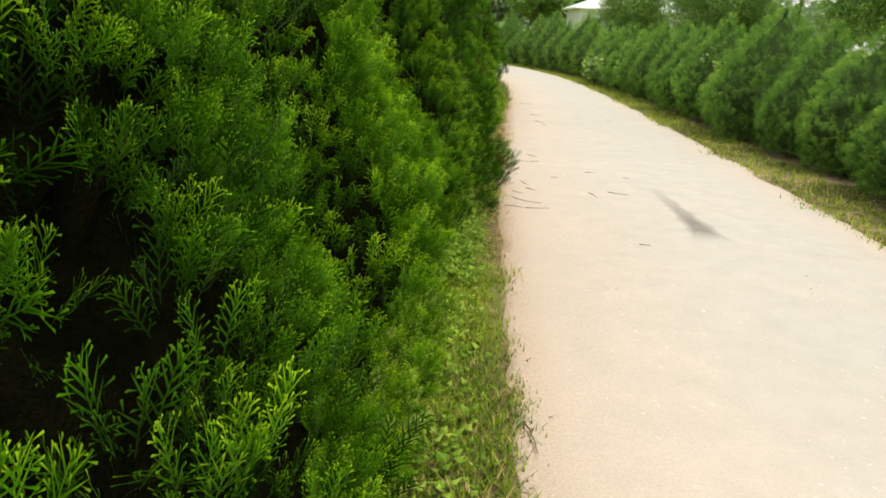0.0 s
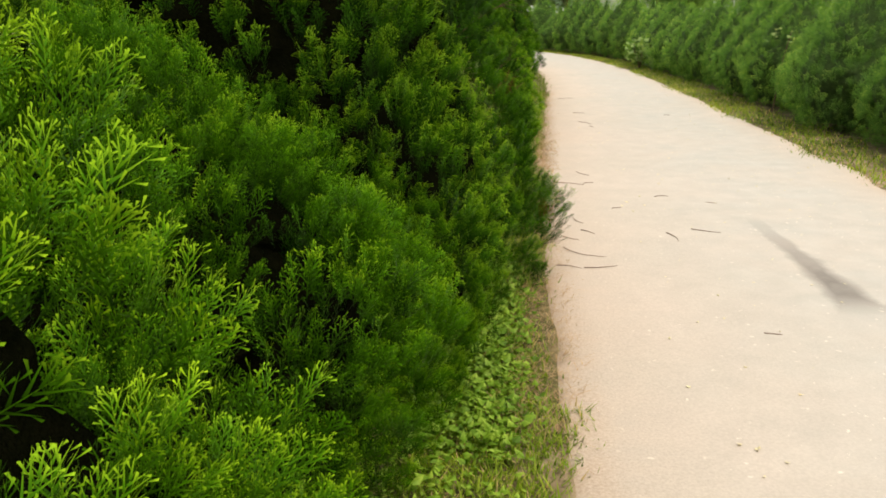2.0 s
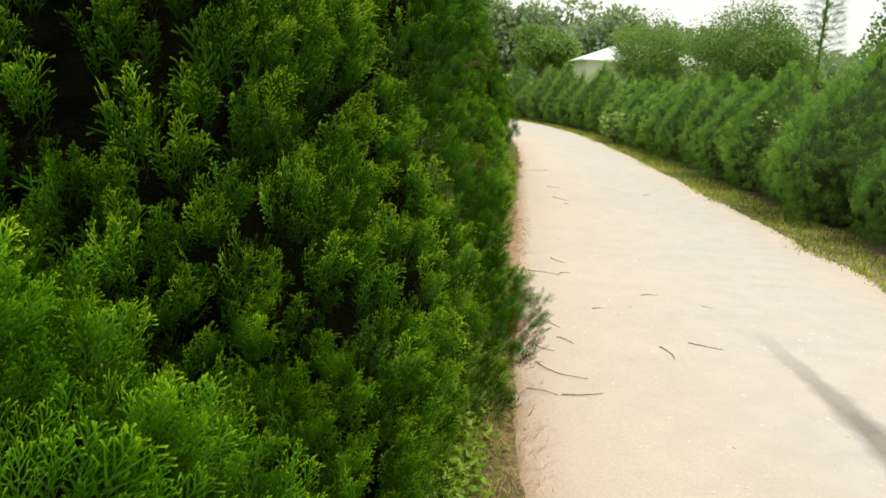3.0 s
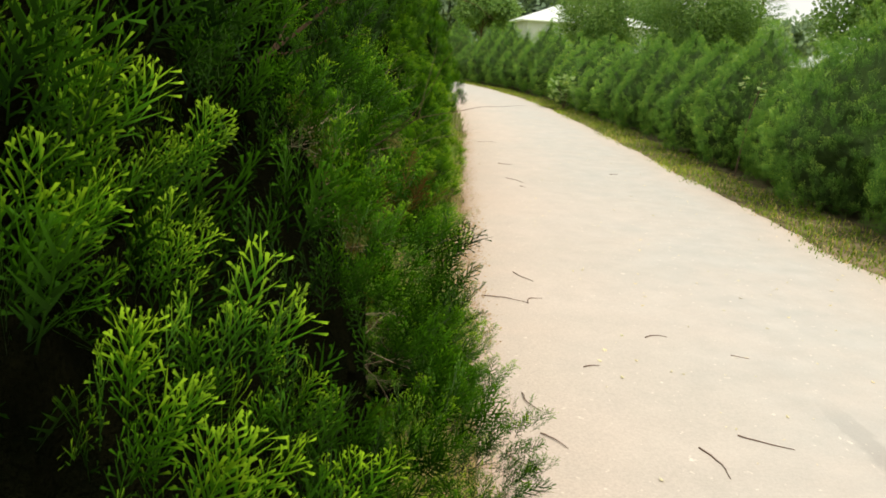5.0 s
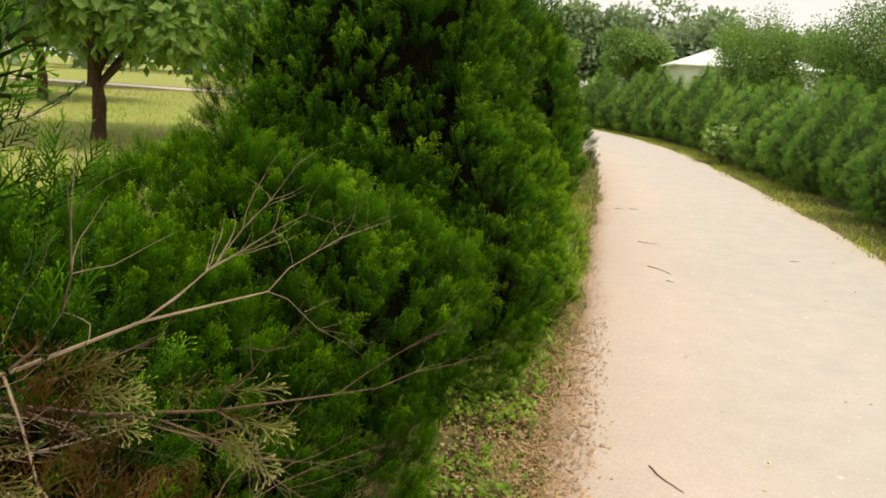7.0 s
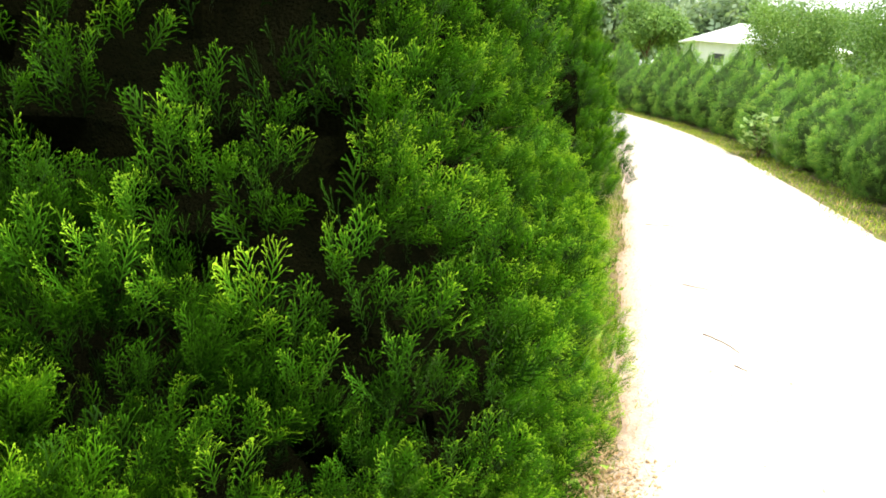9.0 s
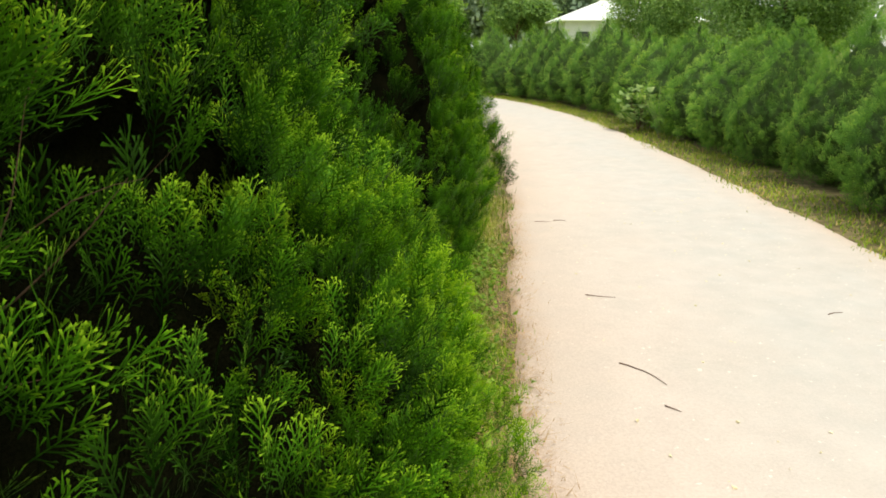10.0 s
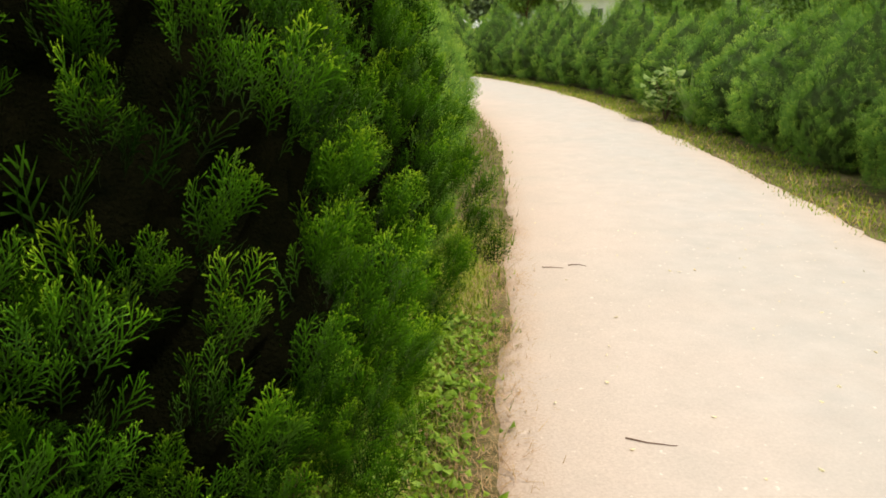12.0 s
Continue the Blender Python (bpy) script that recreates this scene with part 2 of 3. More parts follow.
def spray_shape(rng, sides, secs, w, broad=0.3):
    """A flat fan-shaped scale-leaf spray one unit long: stem, side twigs and their twiglets. Facets and each corner's
    tint: light at young tips, shaded towards the stem.
    """
    polys, tint = [], []
    nrm = np.array([0.0, 1.0, 0.0])
    up = np.array([0.0, 0.0, 1.0])
    polys.append(spike(np.zeros(3), up, 1.0, w * 0.6, nrm))
    tint.append([0.1, 0.85, 0.1])
    for i in range(sides):
        f = (i + 0.5) / sides
        s = 1 if i % 2 else -1
        a = s * radians(47 - 25 * f + rng.uniform(-5, 5))
        p = up * (0.06 + 0.76 * f) + nrm * rng.uniform(-0.02, 0.02)
        d = np.array([math.sin(a), rng.uniform(-0.22, 0.22), math.cos(a)])
        d /= np.linalg.norm(d)
        ln = broad * math.sin(math.pi * (0.2 + 0.72 * f)) / math.sin(abs(a)) * rng.uniform(0.85, 1.12)
        young = 0.45 + 0.5 * f
        polys.append((spike if secs else club)(p, d, ln, w, nrm))
        tint.append([0.15 + 0.2 * f, young, 0.15 + 0.2 * f] if secs else [0.15, young, young])
        for j in range(secs):
            g = (j + 0.8) / (secs + 0.7)
            b = a + (1 if j % 2 else -1) * radians(rng.uniform(26, 40))
            e = np.array([math.sin(b), d[1] + rng.uniform(-0.25, 0.25), math.cos(b)])
            e /= np.linalg.norm(e)
            polys.append(club(p + d * ln * g, e, ln * rng.uniform(0.36, 0.5) * (1.3 - 0.55 * g), w * 0.9, nrm))
            tint.append([0.15 + 0.25 * f, young + 0.1, young + 0.1])
    return np.array(polys), np.array(tint)


def unit(v):
    return v / np.maximum(np.linalg.norm(v, axis=-1, keepdims=True), 1e-9)


def scatter(shapes, pos, axis, face, size, tone, rng):
    """Sprays at pos, pointing along axis, their flat face turned towards face. Returns quads and tints."""
    z = unit(axis)
    x = unit(np.cross(face, z))
    y = np.cross(z, x)
    rot = np.stack([x, y, z], axis=-1)
    pick = rng.integers(0, len(shapes), len(pos))
    allq, allt = [], []
    for k, (q, t) in enumerate(shapes):
        w = np.nonzero(pick == k)[0]
        if not len(w):
            continue
        v = np.einsum('nij,qcj->nqci', rot[w], q) * size[w][:, None, None, None] + pos[w][:, None, None, :]
        tt = np.clip(t[None] * tone[w][:, None, None] + 0.05, 0.1, 1.0)
        tt = np.where(tone[w][:, None, None] < 0, 0.03, tt)
        allq.append(v.reshape(-1, q.shape[1], 3))
        allt.append(tt.reshape(-1, q.shape[1]))
    return np.concatenate(allq), np.concatenate(allt)


def plume_shape(seed, sprays, count, tilt, big):
    """An upright brush of sprays one unit long on its foot, with a rounded head."""
    rng = np.random.default_rng(seed)
    r = np.sqrt((np.arange(count) + rng.uniform(0.1, 0.9, count)) / count)
    a = np.arange(count) * 2.4 + rng.uniform(-0.4, 0.4, count)
    side = np.stack([np.cos(a), np.sin(a), np.zeros(count)], -1)
    up = np.array([0, 0, 1.0])
    axis = unit(up + side * (tilt * r * rng.uniform(0.7, 1.3, count))[:, None])
    size = big * rng.uniform(0.85, 1.15, count)
    top = 0.97 - 0.42 * r ** 2 - np.where(np.arange(count) % 3 == 0, 0.28, 0.0) * rng.uniform(0.5, 1.2, count)
    pos = side * (0.3 * tilt * r)[:, None] + up * np.maximum(top - size * axis[:, 2], -0.1)[:, None]
    q, t = scatter(sprays, pos, axis, side * 0.8 + rng.normal(0, 0.6, side.shape), size, rng.uniform(0.85, 1.1, count), rng)
    # growth is young at the head; shade is painted in towards the foot
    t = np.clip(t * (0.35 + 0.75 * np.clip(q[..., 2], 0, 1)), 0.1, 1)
    return q, t


_r = np.random.default_rng(5)
NEAR = [spray_shape(_r, 11, 2, 0.0165, 0.23) for _ in range(8)]
MID = [spray_shape(_r, 9, 1, 0.022, 0.25) for _ in range(6)]
FAR = [spray_shape(_r, 7, 0, 0.036) for _ in range(6)]
PLUME_KINDS = {
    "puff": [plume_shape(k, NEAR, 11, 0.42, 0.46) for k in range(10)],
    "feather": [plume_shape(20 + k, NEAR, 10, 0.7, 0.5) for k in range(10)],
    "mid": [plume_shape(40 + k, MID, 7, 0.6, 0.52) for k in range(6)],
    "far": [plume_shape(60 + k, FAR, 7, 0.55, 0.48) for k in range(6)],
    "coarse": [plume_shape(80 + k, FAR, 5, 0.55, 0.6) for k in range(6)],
}


def girth(u, belly, peak=1.7):
    """Relative radius of a bush at relative height u."""
    low = 0.74 + 0.26 * np.minimum(u / belly, 1)
    high = 1 - np.clip((u - belly) / (1.02 - belly), 0, 1) ** peak
    return np.where(u < belly, low, high)


# how far the hedge face, worn back by those who pass, reaches at each spot and height
FACE_Y = [-3, 0, 2.4, 2.9, 4.5, 5.05, 5.4, 5.85, 6.04, 7.8, 8.36, 8.9, 9.4, 9.9, 10.35, 10.86, 11.36, 11.6, 12.6, 13.2]
FACE_X = [-0.06, -0.04, 0.1, 0.11, 0.18, 0.33, 0.43, 0.5, 0.525, 0.47, 0.47, 0.53, 0.64, 0.69, 0.77, 0.87, 0.9, 0.95, 1.2, 1.5]


def face_limit(y, z):
    return np.interp(y, FACE_Y, FACE_X) + np.interp(z, [0.45, 0.58, 0.68, 1.0, 1.2, 1.4], [0.27, 0.15, 0.0, -0.01, -0.13, -0.24])


def plume_places(seed, R, h, L, gap, belly, back, out, peak, inset, place):
    """Foot, axis and relative height of plumes spread evenly over a rounded cone, none nearer to another than gap."""
    rng = np.random.default_rng(seed)
    n = int(50 * R * h / gap ** 2)
    u, th = rng.uniform(0.02, 1.0, n), rng.uniform(-math.pi, math.pi, n)
    slope = (girth(u + 0.01, belly, peak) - girth(u - 0.01, belly, peak)) / 0.02
    keep = rng.uniform(0, 2.5, n) < (girth(u, belly, peak) + 0.05) * np.sqrt(1 + (slope * R / h) ** 2)
    u, th, slope = u[keep], th[keep], slope[keep] * R / h
    o = np.stack([np.cos(th), np.sin(th), np.zeros_like(th)], -1)
    lump = 1 + 0.07 * np.sin(th * 3 + u * 7 + seed) + 0.05 * np.sin(th * 7 - u * 13 + seed * 2)
    r = np.maximum(R * girth(u, belly, peak) * lump - inset, 0.03)
    head = o * r[:, None] + np.array([0, 0, 1.0]) * (u * h)[:, None]
    need = gap * np.where(u * h > 2.1, 2.0, 1 - (0.42 if place else 0.0) * slope ** 2 / (1 + slope ** 2)) * np.where(np.cos(th) < -0.45, 1 / max(back, 0.1) ** 0.5, 1.0) * rng.uniform(0.85, 1.25, len(u))
    taken, chosen = np.zeros((0, 3)), []
    for i in range(len(u)):
        if not len(taken) or ((taken - head[i]) ** 2).sum(1).min() > need[i] ** 2:
            taken = np.vstack([taken, head[i]])
            chosen.append(i)
    u, o, head = u[chosen], o[chosen], head[chosen] + rng.normal(0, 0.02, (len(chosen), 3))
    axis = unit(o * (out * (1.2 - 0.8 * u))[:, None] + np.array([0, 0, 1.0]) + rng.normal(0, 0.12, head.shape))
    if place:
        over = head[:, 0] + place[0] + 0.5 * L - face_limit(head[:, 1] + place[1], head[:, 2])
        head[:, 0] -= np.maximum(over, 0) + np.where(over > 0, rng.uniform(0, 0.05, len(u)), 0)
    foot = head - axis * (L * 0.9)
    foot[:, 2] = np.maximum(foot[:, 2], 0.01)
    return foot, axis, u, rng


PLUME_MESHES = {}


def plume_mesh(kind, k, mat, tone):
    key = (kind, k, mat.name, tone)
    if key not in PLUME_MESHES:
        q, t = PLUME_KINDS[kind][k]
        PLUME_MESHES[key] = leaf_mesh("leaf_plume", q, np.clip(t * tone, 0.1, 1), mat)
    return PLUME_MESHES[key]


def bush_core(seed, R, h, belly, peak, inset, place, size):
    """The dense inner growth and its shade as one dark body, rough and knobbly."""
    bm = bmesh.new()
    rows, cols = size
    jag = random.Random(seed)
    ring = []
    for i in range(rows):
        u = i / (rows - 1)
        g = max(float(girth(np.array(u), belly, peak)) * R - inset, 0.03)
        row = []
        for k in range(cols):
            a = k * math.tau / cols
            q = Vector((math.cos(a) * g * 9, math.sin(a) * g * 9, u * h * 9 + seed))
            r = g * (1 + 0.1 * noise.noise(q) + 0.07 * noise.noise(q * 2.7) + jag.uniform(-0.06, 0.03))
            x, y, z = r * math.cos(a), r * math.sin(a), 0.08 + u * (h - inset - 0.08) + 0.03 * noise.noise(q * 1.9)
            if place:
                x = min(x, float(face_limit(y + place[1], z + 0.22)) - place[0] - inset * jag.uniform(1.1, 1.4))
            row.append(bm.verts.new((x, y, z)))
        ring.append(row)
    for a, b in zip(ring, ring[1:]):
        for k in range(cols):
            bm.faces.new((a[k], a[(k + 1) % cols], b[(k + 1) % cols], b[k]))
    bm.faces.new(ring[-1])
    bm.faces.new(ring[0][::-1])
    return bm


def bush_stems(seed, R, h, count, spread=0.12):
    rng = random.Random(seed)
    stems = []
    for i in range(count):
        bm = bmesh.new()
        a = rng.uniform(0, math.tau)
        r0 = 0.05 if count > 1 else 0
        pts = []
        for k in range(6):
            f = k / 5
            rr = r0 + f * R * spread * rng.uniform(0.6, 1)
            pts.append((math.cos(a) * rr + rng.uniform(-.02, .02), math.sin(a) * rr + rng.uniform(-.02, .02), f * h * rng.uniform(0.6, 0.66)))
        pts[0] = (pts[0][0], pts[0][1], -0.02)
        tube(bm, pts, [0.03 * (1 - 0.8 * k / 5) for k in range(6)])
        stems.append(bm)
    return stems


def crooked(bm, rng, p, d, length, r, depth):
    """A crooked bare twig with finer ones along it."""
    pts, rad = [Vector(p)], [r]
    d = Vector(d).normalized()
    for k in range(5):
        d = (d + Vector((rng.uniform(-.28, .28), rng.uniform(-.28, .28), rng.uniform(-.25, .22)))).normalized()
        pts.append(pts[-1] + d * length / 5)
        rad.append(r * (1 - (k + 1) / 6))
        if depth and k > 0:
            for _ in range(2):
                e = (d + Vector((rng.uniform(-.9, .9), rng.uniform(-.9, .9), rng.uniform(-.6, .8)))).normalized()
                crooked(bm, rng, pts[-1], e, length * rng.uniform(0.25, 0.45), rad[-1] * 0.7, depth - 1)
    tube(bm, pts, rad, 5 if depth else 4)


def bush(seed, x, y, R, h, label, mat=None, kind="puff", L=0.17, gap=0.085, belly=0.3, peak=1.7, back=0.3, out=0.5, shade=1.0, dead=0.0, thin=0.0, lee=0.0, full=False, core=0.16, stems=1, limbs=2, single=60, group=""):
    """A conifer bush of upright leaf plumes over a dark body that paints its inner shade."""
    far = kind in ("far", "coarse")
    mat = mat or M_LEAF
    place = None if far else (x, y)
    base = new("conifer_bush")
    base.location = (x, y, 0)
    tagged(base, label, "bush", group)
    polys, tints, loose = [], [], []
    # the second, inner layer is dimmed to paint the shade behind the plumes
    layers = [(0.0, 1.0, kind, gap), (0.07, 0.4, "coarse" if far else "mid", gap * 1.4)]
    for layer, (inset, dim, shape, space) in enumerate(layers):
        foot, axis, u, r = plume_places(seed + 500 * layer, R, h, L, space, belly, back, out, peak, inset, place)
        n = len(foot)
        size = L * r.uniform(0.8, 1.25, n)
        # leaf tint scaled by shade and dim, in place of the light reaching it
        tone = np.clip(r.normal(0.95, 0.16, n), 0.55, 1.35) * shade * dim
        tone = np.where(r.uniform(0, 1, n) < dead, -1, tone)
        face = r.normal(0, 1, (n, 3))
        keep = r.uniform(0, 1, n) > np.where((foot[:, 1] > 0.3 * R) & (lee > 0), lee, thin * np.where(foot[:, 0] > 0.6 * R, 0.3, 1.0))
        if layer == 0 and not far:
            # shoots on the side that people pass are single pieces
            ok = np.nonzero(keep & (axis[:, 0] - 0.6 * axis[:, 1] > 0.05) & (foot[:, 2] < 1.8) & (tone > 0))[0]
            loose = list(r.permutation(ok)[:single])
            keep[loose] = False
        # plainer shoots on the side that nobody passes
        plain = np.zeros(n, bool) if far or full else ((foot[:, 1] > 0.55 * R) & (foot[:, 0] < 0.45 * R)) | (foot[:, 0] < -0.5 * R)
        high = np.zeros(n, bool) if far else foot[:, 2] > 2.0
        size = np.where(high, size * 1.9, size)
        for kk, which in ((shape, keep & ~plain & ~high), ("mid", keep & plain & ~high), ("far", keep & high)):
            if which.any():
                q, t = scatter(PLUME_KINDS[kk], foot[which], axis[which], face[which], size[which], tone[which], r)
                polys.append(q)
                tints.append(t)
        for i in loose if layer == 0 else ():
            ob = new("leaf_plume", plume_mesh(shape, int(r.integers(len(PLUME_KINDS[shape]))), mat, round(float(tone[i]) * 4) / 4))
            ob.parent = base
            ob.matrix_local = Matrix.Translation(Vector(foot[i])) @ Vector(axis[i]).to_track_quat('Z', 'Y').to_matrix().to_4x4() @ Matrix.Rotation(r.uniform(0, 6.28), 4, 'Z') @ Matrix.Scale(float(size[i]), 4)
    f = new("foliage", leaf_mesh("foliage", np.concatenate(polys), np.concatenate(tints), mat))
    f.parent = base
    brng = random.Random(seed)
    for k in range(0 if far else limbs):
        bm = bmesh.new()
        a = radians(brng.uniform(-110, 20))
        crooked(bm, brng, (math.cos(a) * 0.05, math.sin(a) * 0.05, brng.uniform(0.1, 0.5) * h), (math.cos(a), math.sin(a), brng.uniform(0.5, 1.1)), R * brng.uniform(0.6, 0.75), 0.007, 1)
        part("branch", bm, M_BARK, base, "thin reddish brown branch")
    part("inner_growth", bush_core(seed, R, h, belly, peak, core, place, (15, 22) if far else (40, 56)), M_CORE_FAR if far else M_CORE, base, "solid inner body coloured as the shade between the plumes")
    for bm in bush_stems(seed, R, h, stems):
        part("stem", bm, M_BARK, base, "reddish brown stem")
    return base


# ---- ground and path ----
CENTRE = [(1.9, -14), (1.9, -6), (1.85, 0), (1.95, 4), (2.2, 8), (2.45, 11), (2.65, 14), (2.95, 18), (3.1, 22), (3.0, 26), (2.45, 30), (1.3, 34), (-0.8, 38), (-4.2, 42), (-9.5, 45.5), (-17, 48), (-30, 50)]
WIDTH = [3.3, 3.3, 3.35, 3.25, 3.2, 3.1, 2.95, 2.7, 2.6, 2.7, 2.9, 3.0, 3.0, 3.0, 3.0, 3.0, 3.0]


def smooth_line(keys, step=0.12):
    p = [Vector((k[0], k[1], 0)) for k in keys]
    pts, wid = [], []
    for i in range(len(p) - 1):
        a, b, c, d = p[max(i - 1, 0)], p[i], p[i + 1], p[min(i + 2, len(p) - 1)]
        n = max(2, int((c - b).length / step))
        for k in range(n):
            t = k / n
            pts.append(0.5 * ((2 * b) + (c - a) * t + (2 * a - 5 * b + 4 * c - d) * t * t + (3 * b - a - 3 * c + d) * t ** 3))
            wid.append(WIDTH[i] * (1 - t) + WIDTH[i + 1] * t)
    return pts, wid


LINE, WIDE = smooth_line(CENTRE)


def side_point(i, s, off=0.0):
    """A point off metres beyond the path's side s (-1: hedge the walker brushes, 1: the other)."""
    d = (LINE[min(i + 1, len(LINE) - 1)] - LINE[max(i - 1, 0)]).normalized()
    nrm = Vector((d.y, -d.x, 0))
    return LINE[i] + nrm * s * (WIDE[i] / 2 + off)


bm = bmesh.new()
rows = []
for i in range(len(LINE)):
    wob = [0.09 * noise.noise((LINE[i].y * 1.1, s * 9.0, 0)) + 0.05 * noise.noise((LINE[i].y * 5.0, s * 9.0, 3)) for s in (-1, 1)]
    a, b = side_point(i, -1, wob[0] - 0.04 + 0.12 * math.exp(-((LINE[i].y - 10) / 1.5) ** 2)), side_point(i, 1, wob[1])
    row = []
    for f, sink in ((0, 0.06), (0.012, 0.025), (0.03, 0.01), (0.08, 0), (0.2, 0), (0.35, 0), (0.5, 0), (0.65, 0), (0.8, 0), (0.92, 0), (0.97, 0.01), (0.988, 0.025), (1, 0.06)):
        p = a.lerp(b, f)
        z = -sink + 0.004 * noise.noise((p.x * 1.5, p.y * 1.5, 0)) + 0.008 * (1 - (2 * f - 1) ** 2)
        row.append(bm.verts.new((p.x, p.y, z)))
    rows.append(row)
for r, s in zip(rows, rows[1:]):
    for k in range(12):
        bm.faces.new((r[k], r[k + 1], s[k + 1], s[k]))
road = part("road", bm, M_PATH)
for f in road.data.polygons:
    f.use_smooth = True
rim = road.data.attributes.new("rim", 'FLOAT', 'POINT')
rim.data.foreach_set("value", [v for _ in rows for v in (1, 1, 0.75, 0.25, 0, 0, 0, 0, 0, 0.1, 0.4, 0.7, 0.8)])
crown_wear = road.data.attributes.new("crown", 'FLOAT', 'POINT')
crown_wear.data.foreach_set("value", [v for _ in rows for v in (0, 0, 0, 0, 0.1, 0.5, 0.9, 1, 1, 0.6, 0.3, 0, 0)])
tagged(road, "pale dusty concrete path with a dark scrape", "path", kind="structure")

bm = bmesh.new()
xs = [-1500, -400, -120, -50] + [-25 + i for i in range(51)] + [50, 120, 400, 1500]
ys = [-1500, -300, -60] + [-15 + i for i in range(70)] + [80, 120, 200, 500, 1600]
grid = [[bm.verts.new((x, y, -0.024 + (0.01 * noise.noise((x * 0.7, y * 0.7, 0)) if abs(x) < 30 and y < 60 else 0))) for x in xs] for y in ys]
for r, s in zip(grid, grid[1:]):
    for k in range(len(xs) - 1):
        bm.faces.new((r[k], r[k + 1], s[k + 1], s[k]))
ground = part("ground", bm, M_GROUND)
open_land = ground.data.attributes.new("meadow", 'FLOAT', 'POINT')
open_land.data.foreach_set("value", [min(max((min(abs(v.co.x - p.x) + abs(v.co.y - p.y) for p in LINE[::6]) - 3.0) / 1.0, 0), 1) if abs(v.co.x) < 30 and -16 < v.co.y < 60 else 1.0 for v in ground.data.vertices])
tagged(ground, "rough turf and bare earth under the hedges and field", "ground", kind="structure")


# ---- hedge that the walker brushes ----
DARK = "dark green conical conifer bush beside the path"
LOW = "bright green low rounded conifer bush beside the path"
HEDGE = "bushes of the brushed hedge"
PUFF = "mid green conifer bush with rounded upright leaf plumes"
bush(1, -0.83, 0.75, 0.8, 2.4, "green conical conifer bush beside the path", M_LEAF_BRIGHT, "feather", shade=0.95, L=0.145, group=HEDGE)
bush(2, -0.78, 2.05, 0.82, 2.3, "green conical conifer bush beside the path", M_LEAF_BRIGHT, "feather", shade=1.15, L=0.145, group=HEDGE)
bush(3, -0.88, 3.35, 0.86, 1.62, LOW, M_LEAF_BRIGHT, "feather", L=0.15, gap=0.08, back=0.5, belly=0.5, shade=0.85, limbs=0, dead=0.003, group=HEDGE)
bush(14, -0.64, 4.1, 0.68, 1.36, PUFF, M_LEAF_BRIGHT, shade=0.92, L=0.14, gap=0.082, back=0.5, belly=0.5, limbs=0, group=HEDGE)
bush(4, -0.68, 4.95, 1.06, 3.3, DARK, back=0.6, shade=1.22, L=0.18, gap=0.095, lee=0.85, group=HEDGE)
bush(5, -0.34, 6.15, 1.1, 3.0, "dark green conifer bush with open shaded gaps beside the path", None, "feather", gap=0.095, thin=0.35, L=0.16, shade=0.8, limbs=4, dead=0.004, lee=0.7, core=0.28, group=HEDGE)
bush(15, 0.24, 7.3, 0.46, 0.5, "low spreading conifer shoots at the hedge foot", None, "feather", L=0.14, back=0.5, belly=0.5, limbs=1, single=20, group=HEDGE)
half_dead = bush(6, -0.46, 7.15, 0.62, 2.0, "half-dead conifer bush with bare brown twigs beside the path", None, "feather", thin=0.85, shade=0.7, dead=0.3, core=0.24, stems=6, single=10, group=HEDGE)
bush(7, -0.58, 7.95, 0.75, 1.18, LOW, M_LEAF_BRIGHT, back=1.0, belly=0.55, L=0.135, gap=0.072, limbs=0, shade=0.75, full=True, core=0.2, group=HEDGE)
bush(8, -0.42, 8.66, 0.84, 1.28, LOW, M_LEAF_BRIGHT, back=1.0, belly=0.62, L=0.135, gap=0.072, limbs=0, shade=0.78, full=True, core=0.2, group=HEDGE)
bush(9, -0.26, 9.45, 0.66, 1.34, PUFF, back=0.7, belly=0.5, L=0.17, shade=0.49, limbs=0, dead=0.003, group=HEDGE)
bush(10, -0.14, 10.25, 1.02, 3.2, DARK, None, "feather", back=1.0, L=0.158, gap=0.084, shade=0.95, limbs=1, core=0.2, group=HEDGE)
bush(11, -0.06, 11.0, 0.98, 1.95, "yellow-green conical conifer bush beside the path", M_LEAF_BRIGHT, "feather", belly=0.14, shade=1.3, limbs=0, L=0.145, group=HEDGE)
bush(16, 0.05, 11.85, 0.82, 1.9, DARK, None, "feather", belly=0.14, gap=0.1, shade=0.65, limbs=0, L=0.15, group=HEDGE)
bush(12, 0.05, 12.75, 0.86, 2.9, DARK, L=0.18, gap=0.1, shade=0.85, group=HEDGE)
bush(13, 0.13, 13.95, 0.95, 3.0, DARK, L=0.18, gap=0.085, shade=0.85, limbs=0, group=HEDGE)


# ---- the opposite hedge and the bends ----
VARIANTS = []
for k in range(8):
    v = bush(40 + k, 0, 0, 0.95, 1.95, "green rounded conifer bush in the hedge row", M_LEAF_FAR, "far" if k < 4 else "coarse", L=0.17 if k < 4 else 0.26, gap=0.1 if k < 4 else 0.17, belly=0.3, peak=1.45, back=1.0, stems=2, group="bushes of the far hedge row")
    VARIANTS.append(v)
rng = random.Random(12)


def hedge_row(y0, y1, s, off, gap, hmin, hmax):
    out, last = [], None
    for i in range(len(LINE)):
        p = side_point(i, s, off)
        if not (y0 <= LINE[i].y <= y1):
            continue
        if last is None or (p - last).length > gap:
            last = p
            out.append((p.x + rng.uniform(-.12, .12), p.y + rng.uniform(-.15, .15), rng.uniform(hmin, hmax)))
    return out


